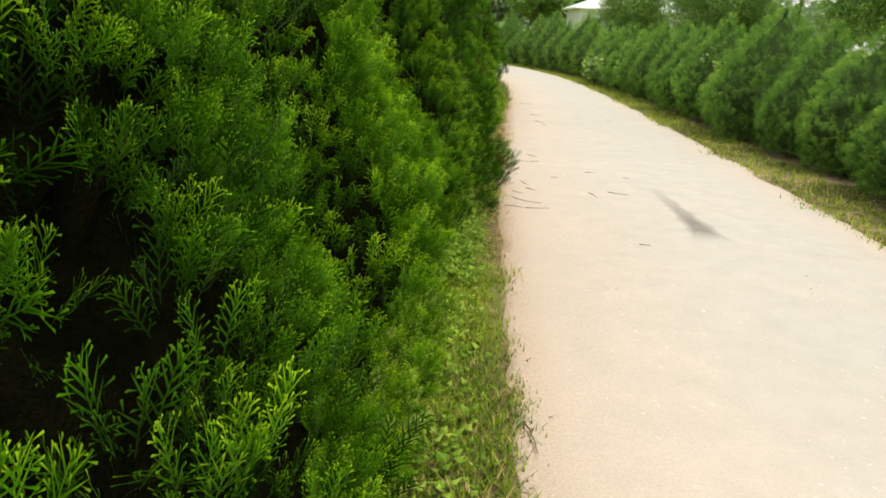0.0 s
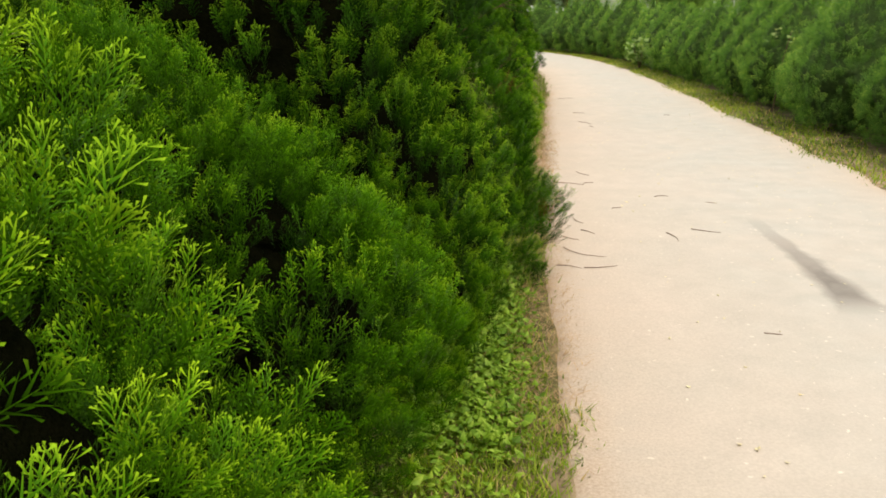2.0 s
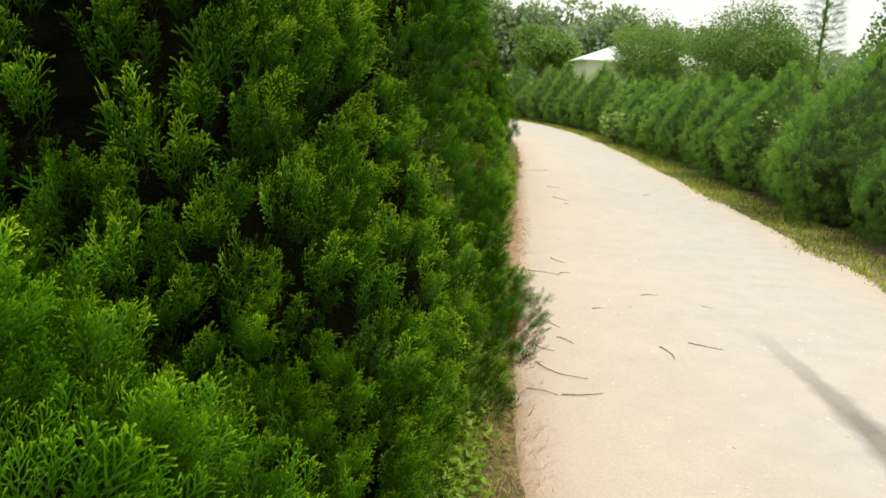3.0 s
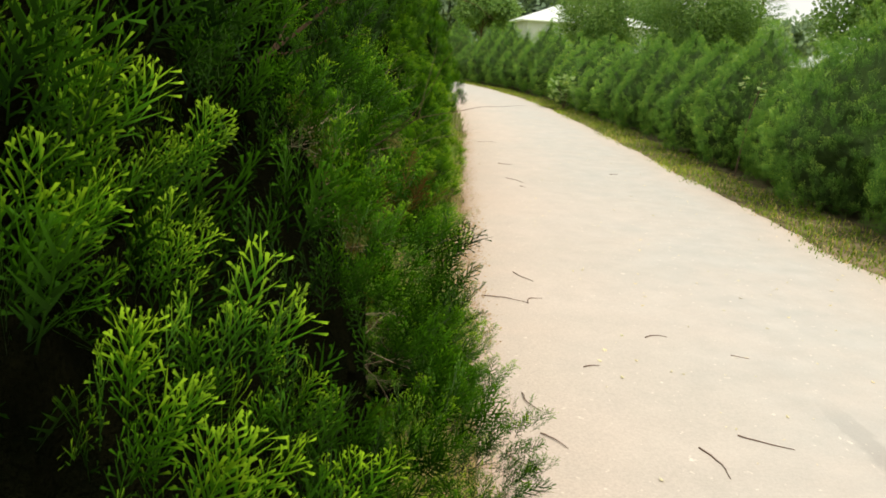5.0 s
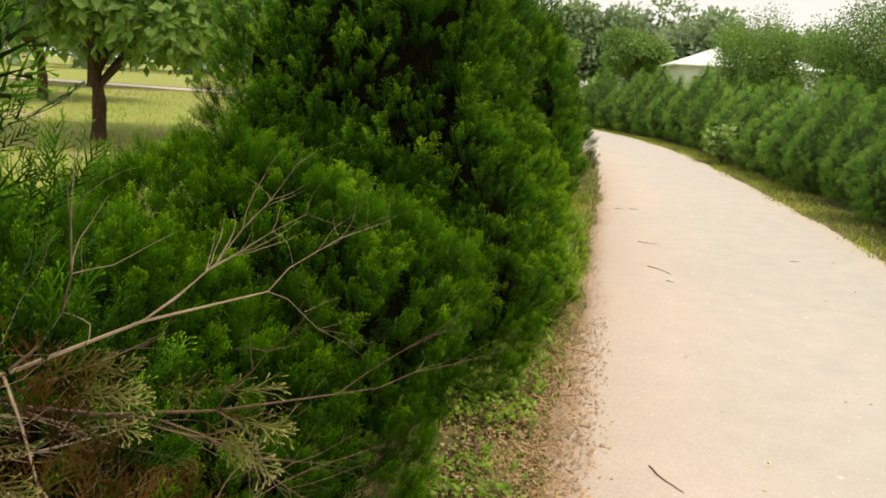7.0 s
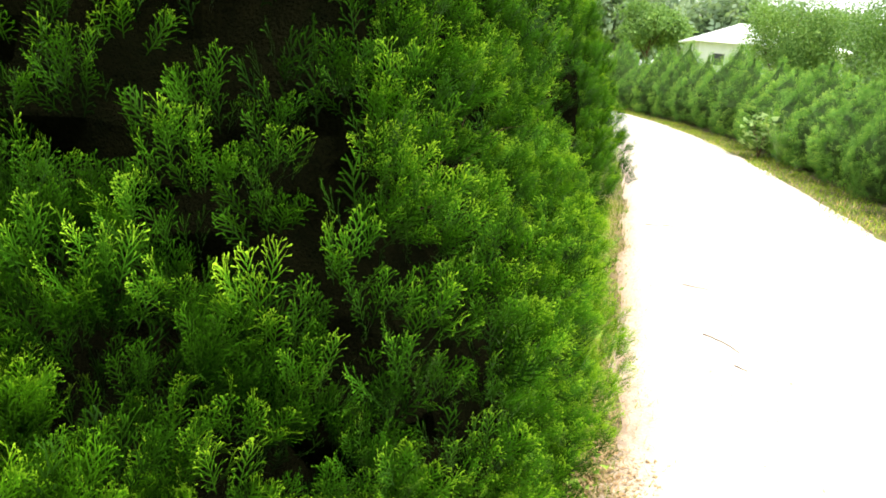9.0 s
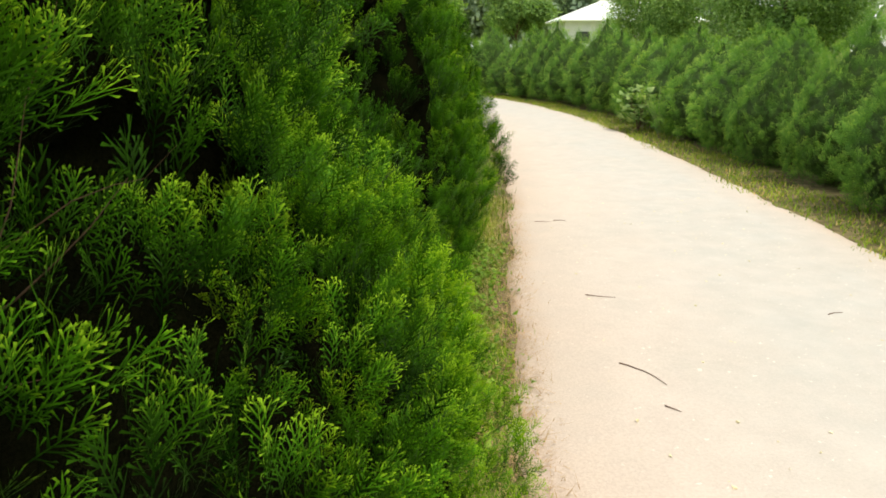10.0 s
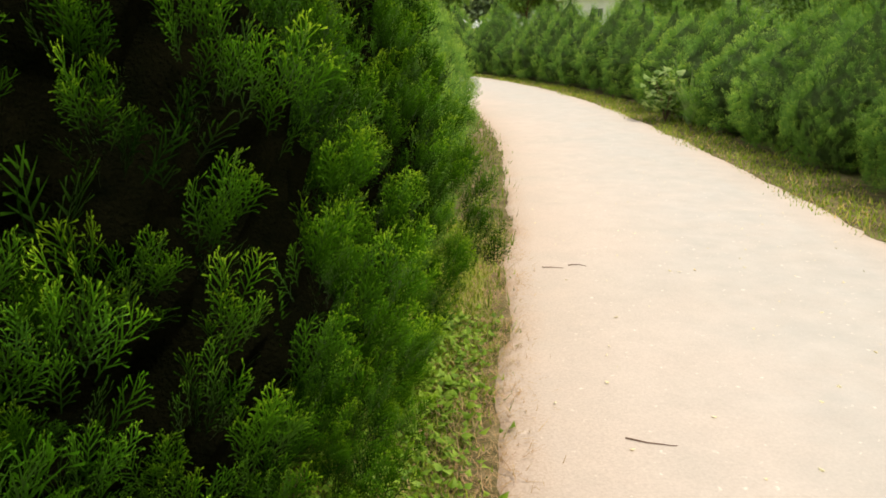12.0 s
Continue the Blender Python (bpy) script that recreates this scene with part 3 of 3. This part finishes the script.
spots = hedge_row(-5, 3.4, 1, 1.3, 1.5, 0.86, 1.1) + hedge_row(-5, -0.8, -1, 0.95, 1.5, 1.0, 1.3) + hedge_row(3.5, 46, 1, 1.3, 1.38, 0.84, 1.14) + hedge_row(15.5, 40, -1, 1.25, 1.35, 1.15, 1.45)
used = set()
for x, y, s in spots:
    s *= 1 + 0.12 * min(max((y - 24) / 6, 0), 1)
    v = VARIANTS[rng.randrange(4) + (4 if y > 21 or y < 3.4 else 0)]
    w = 0.82 + 0.26 * rng.random()
    m = pose(x, y, 0, 0, 0, rng.uniform(0, 360))
    if v not in used:
        used.add(v)
        v.matrix_basis, ob = m, v
    else:
        ob = copy_thing(v, m)
    ob.scale = (w, w, s)


# ---- bare twigs and dry sprays of the half-dead bush ----
trng = random.Random(31)
for k in range(44):
    bm = bmesh.new()
    z = trng.uniform(0.15, 1.15)
    a = radians(trng.uniform(-85, 5))
    crooked(bm, trng, (trng.uniform(-.1, .1), trng.uniform(-.2, .1), z), (math.cos(a), math.sin(a), trng.uniform(-.12, .22)), trng.uniform(0.55, 0.8), 0.006, 2)
    part("bare_branch", bm, M_DEADTWIG if k % 2 == 0 else M_TWIG, half_dead, "leafless dry grey-brown branch")
for k in range(26):
    a = radians(trng.uniform(-85, 0))
    reach, z = trng.uniform(0.4, 0.68), trng.uniform(0.35, 1.15)
    ax = Vector((math.cos(a), math.sin(a), trng.uniform(-0.25, 0.5)))
    ob = new("dry_spray", plume_mesh("feather", k % 10, M_DRY if k % 3 else M_LEAF, 0.75))
    ob.parent = half_dead
    ob["label"] = "withered olive-brown leaf spray"
    ob.matrix_local = Matrix.Translation((math.cos(a) * reach, math.sin(a) * reach, z)) @ ax.to_track_quat('Z', 'Y').to_matrix().to_4x4() @ Matrix.Scale(trng.uniform(0.13, 0.19), 4)


# ---- small plants on the verges ----
def stuff(name, polys, tint, mat, label, category):
    return tagged(new(name, leaf_mesh(name, polys, tint, mat)), label, category, kind="stuff")


def blades(rng, pos, length, width, tone, lean=0.6):
    n = len(pos)
    a = rng.uniform(0, math.tau, n)
    d = np.stack([np.cos(a), np.sin(a), np.zeros(n)], -1)
    w = np.stack([-np.sin(a), np.cos(a), np.zeros(n)], -1) * width[:, None]
    tip = pos + d * (length * rng.uniform(0.1, lean, n))[:, None] + np.array([0, 0, 1.0]) * (length * rng.uniform(0.5, 1.0, n))[:, None]
    polys = np.stack([pos - w, pos + w, tip], 1)
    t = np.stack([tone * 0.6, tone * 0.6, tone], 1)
    return polys, np.clip(t, 0.0, 1.0)


def verge_points(rng, s, y0, y1, o0, o1, n, power=1.0):
    ok = [i for i in range(len(LINE)) if y0 <= LINE[i].y <= y1]
    ii = rng.integers(0, len(ok), n)
    off = o0 + (o1 - o0) * rng.uniform(0, 1, n) ** power
    p = np.array([side_point(ok[i], s, float(o))[:] for i, o in zip(ii, off)])
    p[:, :2] += rng.normal(0, 0.06, (n, 2))
    p[:, 2] = -0.012
    return p


g = np.random.default_rng(8)
near_pts = np.concatenate([verge_points(g, -1, 0.5, 4.4, -0.05, 0.5, 22000), verge_points(g, -1, 4.4, 17, 0.02, 0.5, 66000)])
bare = np.exp(-((near_pts[:, 1] - 9.3) / 0.9) ** 2)
near_pts = near_pts[g.uniform(0, 1, len(near_pts)) > 0.85 * bare]
near_pts[:, 0] += 0.035 * np.sin(near_pts[:, 1] * 3.1) + 0.025 * np.sin(near_pts[:, 1] * 7.7)
patch = np.sin(near_pts[:, 1] * 2.1) * 0.15 + np.sin(near_pts[:, 1] * 5.3 + near_pts[:, 0] * 6) * 0.1
tone = np.clip(g.normal(0.68, 0.28, len(near_pts)) + patch - 0.45 * np.exp(-((near_pts[:, 1] - 9.6) / 1.3) ** 2), 0.02, 1)
tone = np.where(g.uniform(0, 1, len(tone)) < 0.07, 0.0, tone)
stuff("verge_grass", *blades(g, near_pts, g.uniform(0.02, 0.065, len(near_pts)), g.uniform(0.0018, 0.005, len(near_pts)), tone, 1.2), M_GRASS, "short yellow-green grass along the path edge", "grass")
far_pts = verge_points(g, 1, 4, 44, -0.12, 0.7, 30000, 1.0)
far_pts[:, 0] += 0.09 * np.sin(far_pts[:, 1] * 1.7) + 0.06 * np.sin(far_pts[:, 1] * 4.1 + 1)
tone = np.clip(g.normal(0.72, 0.28, len(far_pts)) + 0.2 * np.sin(far_pts[:, 1] * 2.3), 0.02, 1)
tone = np.where(g.uniform(0, 1, len(tone)) < 0.12, 0.0, tone)
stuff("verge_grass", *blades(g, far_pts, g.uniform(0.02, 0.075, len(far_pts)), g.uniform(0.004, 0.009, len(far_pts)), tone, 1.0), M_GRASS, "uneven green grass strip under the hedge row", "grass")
bend_pts = verge_points(g, -1, 15, 40, -0.05, 0.6, 8000)
stuff("verge_grass", *blades(g, bend_pts, g.uniform(0.04, 0.12, len(bend_pts)), g.uniform(0.003, 0.007, len(bend_pts)), np.clip(g.normal(0.5, 0.2, len(bend_pts)), 0.02, 1)), M_GRASS, "green grass strip at the bend", "grass")
fp = np.stack([g.uniform(-26, -1.2, 40000), g.uniform(6, 44, 40000), np.full(40000, -0.02)], -1)
fp = fp[np.hypot(fp[:, 0], fp[:, 1] - 8) ** 0.5 * g.uniform(0, 1, 40000) < 2.2]
stuff("field_grass", *blades(g, fp, g.uniform(0.06, 0.28, len(fp)), g.uniform(0.004, 0.012, len(fp)), np.clip(g.normal(0.7, 0.28, len(fp)), 0, 1), 0.7), M_FIELD, "tall pale yellow-green grass in the open field", "grass")


def leaf_shape(rng, fold=0.15):
    """A broad pointed leaf of four facets folded along its rib."""
    w = rng.uniform(0.3, 0.42)
    a, b, c, d, e = np.array([0, 0, 0.0]), np.array([w, fold, 0.4]), np.array([0, 0, 0.45]), np.array([-w, fold, 0.4]), np.array([0, -0.1, 1.0])
    return np.array([[a, b, c], [a, c, d], [b, e, c], [c, e, d]]), np.array([[.3, .6, .5], [.3, .5, .6], [.6, .8, .5], [.5, .8, .6]])


def small_leaf(w):
    return np.array([[[w, 0.05, 0.45], [0, 0, 1.0], [0, 0, 0.0]], [[-w, 0.05, 0.45], [0, 0, 0.0], [0, 0, 1.0]]]), np.array([[.5, .8, .4], [.5, .4, .8]])


TREE_LEAVES = [small_leaf(w) for w in (0.22, 0.28, 0.34)]
LEAVES = [leaf_shape(np.random.default_rng(k)) for k in range(5)]


def leaf_heap(rng, pos, size, flat=0.5):
    n = len(pos)
    a = rng.uniform(0, math.tau, n)
    axis = np.stack([np.cos(a), np.sin(a), rng.uniform(-0.1, flat, n)], -1)
    face = np.stack([rng.normal(0, .35, n), rng.normal(0, .35, n), np.ones(n)], -1)
    return scatter(LEAVES, pos, axis, -face, size, np.clip(rng.normal(0.9, 0.25, n), 0.3, 1.4), rng)


for y0, y1, o0, o1, n in ((4.1, 6.3, 0.1, 0.5, 4200), (9.2, 10.9, 0.1, 0.55, 1400), (6.8, 9.0, 0.1, 0.5, 1100), (11.6, 14.8, 0.04, 0.5, 2600), (1.2, 4.1, 0.1, 0.6, 1300)):
    p = verge_points(g, -1, y0, y1, o0, o1, n)
    p[:, 2] = g.uniform(0.0, 0.07, n)
    stuff("ground_weeds", *leaf_heap(g, p, g.uniform(0.02, 0.052, n)), M_WEED, "low broad-leaved green weeds at the hedge foot", "weeds")

# bleached straw lying along the path's side
p = verge_points(g, -1, 4.2, 17, -0.13, 0.16, 16000, 0.9)
p[:, 2] = g.uniform(-0.004, 0.012, len(p))
q, t = blades(g, p, g.uniform(0.03, 0.1, len(p)), g.uniform(0.0008, 0.002, len(p)), np.clip(g.normal(0.75, 0.25, len(p)), 0.02, 1), 1.4)
q[:, 2, 2] = q[:, 0, 2] + g.uniform(0.0, 0.03, len(p))
stuff("dry_straw", q, t, M_LITTER, "bleached straw and dead grass fringing the path", "litter")

# dry needles, scraps and dust at the path's side
p = verge_points(g, -1, 1, 17, -0.08, 0.4, 7000, 0.8)
p[:, 2] = 0.001
q, t = blades(g, p, g.uniform(0.01, 0.05, len(p)), g.uniform(0.0008, 0.002, len(p)), np.clip(g.normal(0.45, 0.3, len(p)), 0.02, 1), 1.4)
q[:, 2, 2] = q[:, 0, 2] + g.uniform(0.002, 0.012, len(p))
stuff("dry_litter", q, t, M_LITTER, "reddish brown dry needles scattered along the path edge", "litter")
p = verge_points(g, -1, 7.8, 11.0, -0.16, 0.35, 6500)
p[:, 2] = g.uniform(-0.005, 0.02, len(p))
stuff("dry_leaves", *leaf_heap(g, p, g.uniform(0.01, 0.024, len(p)), 0.1), M_LITTER, "dry brown leaf scraps at the hedge foot", "litter")
p = verge_points(g, 1, 4, 20, -2.6, -0.1, 420)
p[:, 2] = 0.012
stuff("leaf_scraps", *leaf_heap(g, p, g.uniform(0.008, 0.028, len(p)), 0.1), M_SCRAP, "small pale leaf scraps lying on the path", "litter")


# ---- twigs lying on the path ----
def twig(ax, ay, bx, by, bow, r=0.003):
    bm = bmesh.new()
    a, b = Vector((ax, ay, 0)), Vector((bx, by, 0))
    d = b - a
    nrm = Vector((-d.y, d.x, 0))
    mid = a.lerp(b, 0.5)
    pts = []
    for k in range(8):
        f = k / 7
        p = a.lerp(b, f) + nrm * bow * math.sin(f * math.pi) + nrm * 0.03 * noise.noise((ax * 9 + f * 6, ay, 0))
        pts.append((p.x - mid.x, p.y - mid.y, 0))
    tube(bm, pts, [r * (1.05 - 0.6 * k / 7) for k in range(8)], 6)
    ob = part("twig", bm, M_TWIG)
    ob.location = (mid.x, mid.y, 0.009)
    tagged(ob, "thin dry brown twig lying on the path", "twig", "twigs on the path")


for row in ((0.69, 6.64, 0.94, 6.43, -0.16), (0.77, 6.21, 0.98, 6.25, -0.05), (0.6, 6.26, 0.75, 6.2, 0.12), (1.66, 7.09, 1.84, 6.99, -0.03), (1.46, 6.99, 1.49, 6.78, 0.1),
            (0.72, 6.9, 0.82, 6.82, -0.1), (0.87, 7.07, 0.95, 6.96, 0.08), (0.86, 7.41, 0.91, 7.25, -0.12), (1.5, 5.22, 1.58, 5.2, 0), (0.84, 8.67, 1.1, 8.57, 0.1),
            (1.1, 8.57, 1.2, 8.66, 0.35), (1.11, 9.17, 1.21, 8.99, -0.06), (0.77, 9.77, 0.89, 9.83, 0), (1.63, 8.1, 1.75, 8.12, 0.2), (1.62, 12.75, 1.77, 12.5, 0.1),
            (2.99, 13.41, 3.09, 13.44, 0.1), (1.68, 13.8, 1.85, 13.74, -0.04), (0.98, 12.59, 1.1, 12.71, 0.2), (1.7, 12.3, 1.75, 12.24, 0), (0.84, 10.48, 0.97, 10.44, -0.06),
            (0.81, 10.11, 0.93, 10.17, 0.1), (1.67, 15.84, 1.8, 15.82, 0.06), (1.84, 15.88, 1.95, 15.86, 0.2), (2.0, 7.9, 2.08, 7.86, 0), (1.2, 7.7, 1.28, 7.72, 0.1)):
    twig(*row)
twig(0.36, 2.52, 0.39, 2.28, 0.04, 0.004)
twig(0.42, 9.1, 0.52, 9.46, 0.1, 0.009)


# ---- light-leaved plants in the hedge row ----
def leafy_plant(x, y, z0, n, spread, high, size, label, seed, stems=6):
    base = new("broadleaf_plant")
    base.location = (x, y, 0)
    tagged(base, label, "plant")
    r = np.random.default_rng(seed)
    for k in range(stems):
        bm = bmesh.new()
        a = r.uniform(0, math.tau)
        top = Vector((math.cos(a) * spread * 0.7, math.sin(a) * spread * 0.7, z0 + high * r.uniform(0.7, 1)))
        tube(bm, [(0, 0, -0.02), (top.x * 0.4, top.y * 0.4, top.z * 0.6), top], [0.012, 0.009, 0.004], 5)
        part("stem", bm, M_TWIG, base)
    a = r.uniform(0, math.tau, n)
    rad = spread * np.sqrt(r.uniform(0.02, 1, n))
    p = np.stack([np.cos(a) * rad, np.sin(a) * rad, z0 + high * r.uniform(0.15, 1, n)], -1)
    f = new("leaves", leaf_mesh("leaves", *leaf_heap(r, p, r.uniform(0.6, 1.2, n) * size, 0.4), M_PALE))
    f.parent = base
    return base


leafy_plant(4.74, 23.5, 0.05, 150, 0.36, 0.75, 0.16, "pale variegated leafy plant at the hedge foot", 3)
leafy_plant(4.78, 13.9, 0.95, 14, 0.2, 0.3, 0.09, "pale green leafy shoot growing through the hedge", 4, 2)


def strap_plant(x, y, count, high, label, seed):
    """A clump of arching sword-shaped leaves."""
    base = new("strap_leaf_plant")
    base.location = (x, y, 0)
    tagged(base, label, "plant")
    r = random.Random(seed)
    for k in range(count):
        bm = bmesh.new()
        a, ln, lean = r.uniform(0, math.tau), high * r.uniform(0.7, 1.1), r.uniform(0.15, 0.6)
        d, side = Vector((math.cos(a), math.sin(a), 0)), Vector((-math.sin(a), math.cos(a), 0))
        rows_ = []
        for i in range(6):
            f = i / 5
            p = d * (0.04 + lean * ln * f ** 1.6) + Vector((0, 0, -0.02 + ln * (f - 0.25 * lean * f ** 2.5)))
            w = 0.022 * (1 - f ** 2.2) + 0.001
            rows_.append([bm.verts.new(p - side * w), bm.verts.new(p - d * 0.006), bm.verts.new(p + side * w)])
        for p, q in zip(rows_, rows_[1:]):
            for j in (0, 1):
                bm.faces.new((p[j], p[j + 1], q[j + 1], q[j]))
        part("leaf", bm, M_STRAP, base)


strap_plant(5.02, 23.2, 34, 0.95, "clump of pale green sword-shaped leaves at the hedge foot", 6)


# ---- trees ----
def crown(rng, centres, radii, n, size, flat=0.6):
    k = rng.integers(0, len(centres), n)
    v = unit(rng.normal(0, 1, (n, 3)))
    c, r = np.array(centres)[k], np.array(radii)[k]
    p = c + v * (r * rng.uniform(0.35, 1.05, n)[:, None])
    axis = v * 0.7 + rng.normal(0, 0.5, (n, 3)) + np.array([0, 0, -0.2])
    tone = np.clip(0.75 + rng.normal(0, 0.22, n), 0.25, 1.3)
    return scatter(TREE_LEAVES, p, axis, v + rng.normal(0, 0.5, (n, 3)), size * rng.uniform(0.6, 1.2, n), tone, rng)


def tree(x, y, label, seed, clear, rx, ry, top, clumps, leaves, size, mat=None, lean=(0, 0), limbs=6, r0=0.12):
    """A tree with a tapered trunk, limbs to its clumps, and a crown of single leaves."""
    rng = np.random.default_rng(seed)
    base = new("broadleaf_tree")
    base.location = (x, y, 0)
    tagged(base, label, "tree")
    mid = (clear + top) / 2
    centres, radii = [], []
    for k in range(clumps):
        v = unit(rng.normal(0, 1, 3)) * rng.uniform(0.35, 0.8)
        centres.append((v[0] * rx + lean[0], v[1] * ry + lean[1], mid + v[2] * (top - clear) / 2))
        s = rng.uniform(0.28, 0.45)
        radii.append((s * rx, s * ry, s * (top - clear) / 2 * 1.1))
    bm = bmesh.new()
    pts = [(0, 0, -0.05), (0.03, 0.02, clear * 0.5), (lean[0] * 0.3, lean[1] * 0.3, clear), (lean[0] * 0.6, lean[1] * 0.6, mid), (lean[0], lean[1], mid + (top - mid) * 0.5)]
    tube(bm, pts, [r0 * 1.2, r0, r0 * 0.8, r0 * 0.5, r0 * 0.15], 8)
    part("trunk", bm, M_BARK, base)
    for k in range(min(limbs, clumps)):
        bm = bmesh.new()
        c = Vector(centres[k])
        s = Vector(pts[2]).lerp(Vector(pts[1]), 0.6 * (k % 3) / 2)
        tube(bm, [s, s.lerp(c, 0.35) + Vector((0, 0, 0.12)), s.lerp(c, 0.7), c], [r0 * 0.5, r0 * 0.38, r0 * 0.25, r0 * 0.08], 6)
        part("limb", bm, M_BARK, base)
    f = new("crown", leaf_mesh("crown", *crown(rng, centres, radii, leaves, size), mat or M_TREE))
    f.parent = base
    return base


ROUND = "rounded leafy green tree behind the hedge"
tree(8.6, 35.8, ROUND, 1, 0.6, 2.1, 1.8, 4.3, 40, 38000, 0.09)
tree(11.6, 32.8, ROUND, 2, 0.6, 2.6, 2.2, 4.9, 50, 48000, 0.095)
tree(16.6, 28.9, "tall dense leafy green tree behind the hedge", 3, 0.8, 2.9, 2.6, 7.5, 40, 20000, 0.19)
tree(12.0, 101, "spreading pale green tree with layered boughs", 4, 3.0, 5.0, 4.4, 8.2, 30, 18000, 0.38)
tree(1.5, 96, "leafy green tree far beyond the hedge", 9, 2.0, 5.0, 4.5, 7.5, 30, 10000, 0.55)
tree(-16, 31, "shade tree with low hanging leaves in the field", 5, 1.5, 4.8, 4.4, 6.5, 34, 14000, 0.3, r0=0.17, limbs=8)
tree(-7.3, 19.6, "low-forked shade tree in the open field", 6, 1.35, 3.6, 3.6, 5.0, 30, 14000, 0.24, r0=0.13, limbs=10)
tree(-22, 44, "shade tree far off in the field", 7, 1.6, 5.2, 5.0, 7.5, 30, 9000, 0.4, r0=0.2)
tree(-34, 40, "shade tree far off in the field", 8, 1.6, 5.5, 5.0, 7.5, 30, 9000, 0.4, r0=0.2)


def tiered_conifer(x, y, high, seed):
    base = new("tiered_conifer")
    base.location = (x, y, 0)
    tagged(base, "tall slender conifer with flat tiers of boughs", "tree")
    rng = np.random.default_rng(seed)
    bm = bmesh.new()
    tube(bm, [(0, 0, -0.1), (0, 0, high * 0.5), (0, 0, high)], [0.13, 0.08, 0.02], 8)
    part("trunk", bm, M_BARK, base)
    P, T = [], []
    z = 2.5
    while z < high - 0.3:
        reach = 1.7 * (1 - z / high) + 0.35
        for k in range(6):
            a = k * math.tau / 6 + rng.uniform(-.2, .2)
            n = 30
            f = np.linspace(0.15, 1, n)
            p = np.stack([np.cos(a) * f * reach, np.sin(a) * f * reach, z + 0.12 * f ** 2 * reach], -1)
            d = np.tile([math.cos(a), math.sin(a), 0.25], (n, 1)) + rng.normal(0, 0.35, (n, 3))
            q, t = scatter(FAR, p, d, np.tile([0, 0, 1.0], (n, 1)), np.full(n, 0.46), np.full(n, 0.45), rng)
            P.append(q)
            T.append(t)
        z += 0.5
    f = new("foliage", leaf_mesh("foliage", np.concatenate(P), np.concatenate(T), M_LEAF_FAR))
    f.parent = base


tiered_conifer(25.7, 57, 15, 1)


# ---- house far off ----
def house(x, y):
    base = new("house")
    base.location = (x, y, 0)
    tagged(base, "pale bungalow with a light green-white hipped metal roof", "house")
    w, d, e, top, over = 13.5, 8.4, 4.15, 6.25, 0.6
    bm = bmesh.new()
    bmesh.ops.create_cube(bm, size=1, matrix=Matrix.Translation((w / 2, d / 2, e / 2 - 0.05)) @ Matrix.Diagonal((w, d, e + 0.1, 1)))
    part("wall", bm, M_WALL, base)
    bm = bmesh.new()
    c = [(-over, -over), (w + over, -over), (w + over, d + over), (-over, d + over)]
    lo = [bm.verts.new((a, b, e)) for a, b in c]
    hi = [bm.verts.new((a, b, e + 0.12)) for a, b in c]
    r1, r2 = bm.verts.new((d / 2, d / 2, top)), bm.verts.new((w - d / 2, d / 2, top))
    for k in range(4):
        bm.faces.new((lo[k], lo[(k + 1) % 4], hi[(k + 1) % 4], hi[k]))
    bm.faces.new(lo[::-1])
    bm.faces.new((hi[0], hi[1], r2, r1))
    bm.faces.new((hi[1], hi[2], r2))
    bm.faces.new((hi[2], hi[3], r1, r2))
    bm.faces.new((hi[3], hi[0], r1))
    roof = part("roof", bm, M_ROOF, base)
    bm = bmesh.new()
    tube(bm, [(d / 2, d / 2, top), (w - d / 2, d / 2, top)], [0.1, 0.1], 6)
    part("ridge_cap", bm, M_ROOF, roof)
    for k in range(4):
        bm = bmesh.new()
        bmesh.ops.create_cube(bm, size=1, matrix=Matrix.Translation((1.9 + k * 3.2, -0.02, 2.6)) @ Matrix.Diagonal((1.3, 0.08, 1.3, 1)))
        win = part("window", bm, M_WALL, base, "pale framed window")
        bm = bmesh.new()
        bmesh.ops.create_cube(bm, size=1, matrix=Matrix.Translation((1.9 + k * 3.2, -0.05, 2.6)) @ Matrix.Diagonal((1.1, 0.06, 1.1, 1)))
        part("pane", bm, M_DARK, win, "dark window pane")


house(15.1, 87)


# ---- distant woods ----
rw = np.random.default_rng(77)


def woods(label, x0, x1, n, leaves, size):
    cen, rad = [], []
    for k in range(n):
        x = rw.uniform(x0, x1)
        y = 132 + rw.uniform(-9, 14) - abs(x) * 0.18
        top = 13.5 + 1.6 * math.sin(x * 0.09) + 1.0 * math.sin(x * 0.31 + 1) + rw.uniform(-1.2, 1.0)
        if x > 26:
            top -= min((x - 26) * 0.16, 4.5)
        r = rw.uniform(1.8, 3.4)
        cen.append((x, y, rw.uniform(3.5, max(top - r, 4))))
        rad.append((r * 1.3, r * 1.3, r * 1.1))
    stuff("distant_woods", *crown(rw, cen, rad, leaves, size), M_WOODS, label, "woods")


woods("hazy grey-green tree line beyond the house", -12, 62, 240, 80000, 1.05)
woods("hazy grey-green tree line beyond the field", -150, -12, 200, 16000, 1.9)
cen, rad = [], []
for k in range(160):
    a = radians(rw.uniform(105, 300))
    r = rw.uniform(2, 3.5)
    cen.append((math.cos(a) * 95 + rw.uniform(-6, 6), math.sin(a) * 95 + 20, rw.uniform(1, 8)))
    rad.append((r * 1.6, r * 1.6, r))
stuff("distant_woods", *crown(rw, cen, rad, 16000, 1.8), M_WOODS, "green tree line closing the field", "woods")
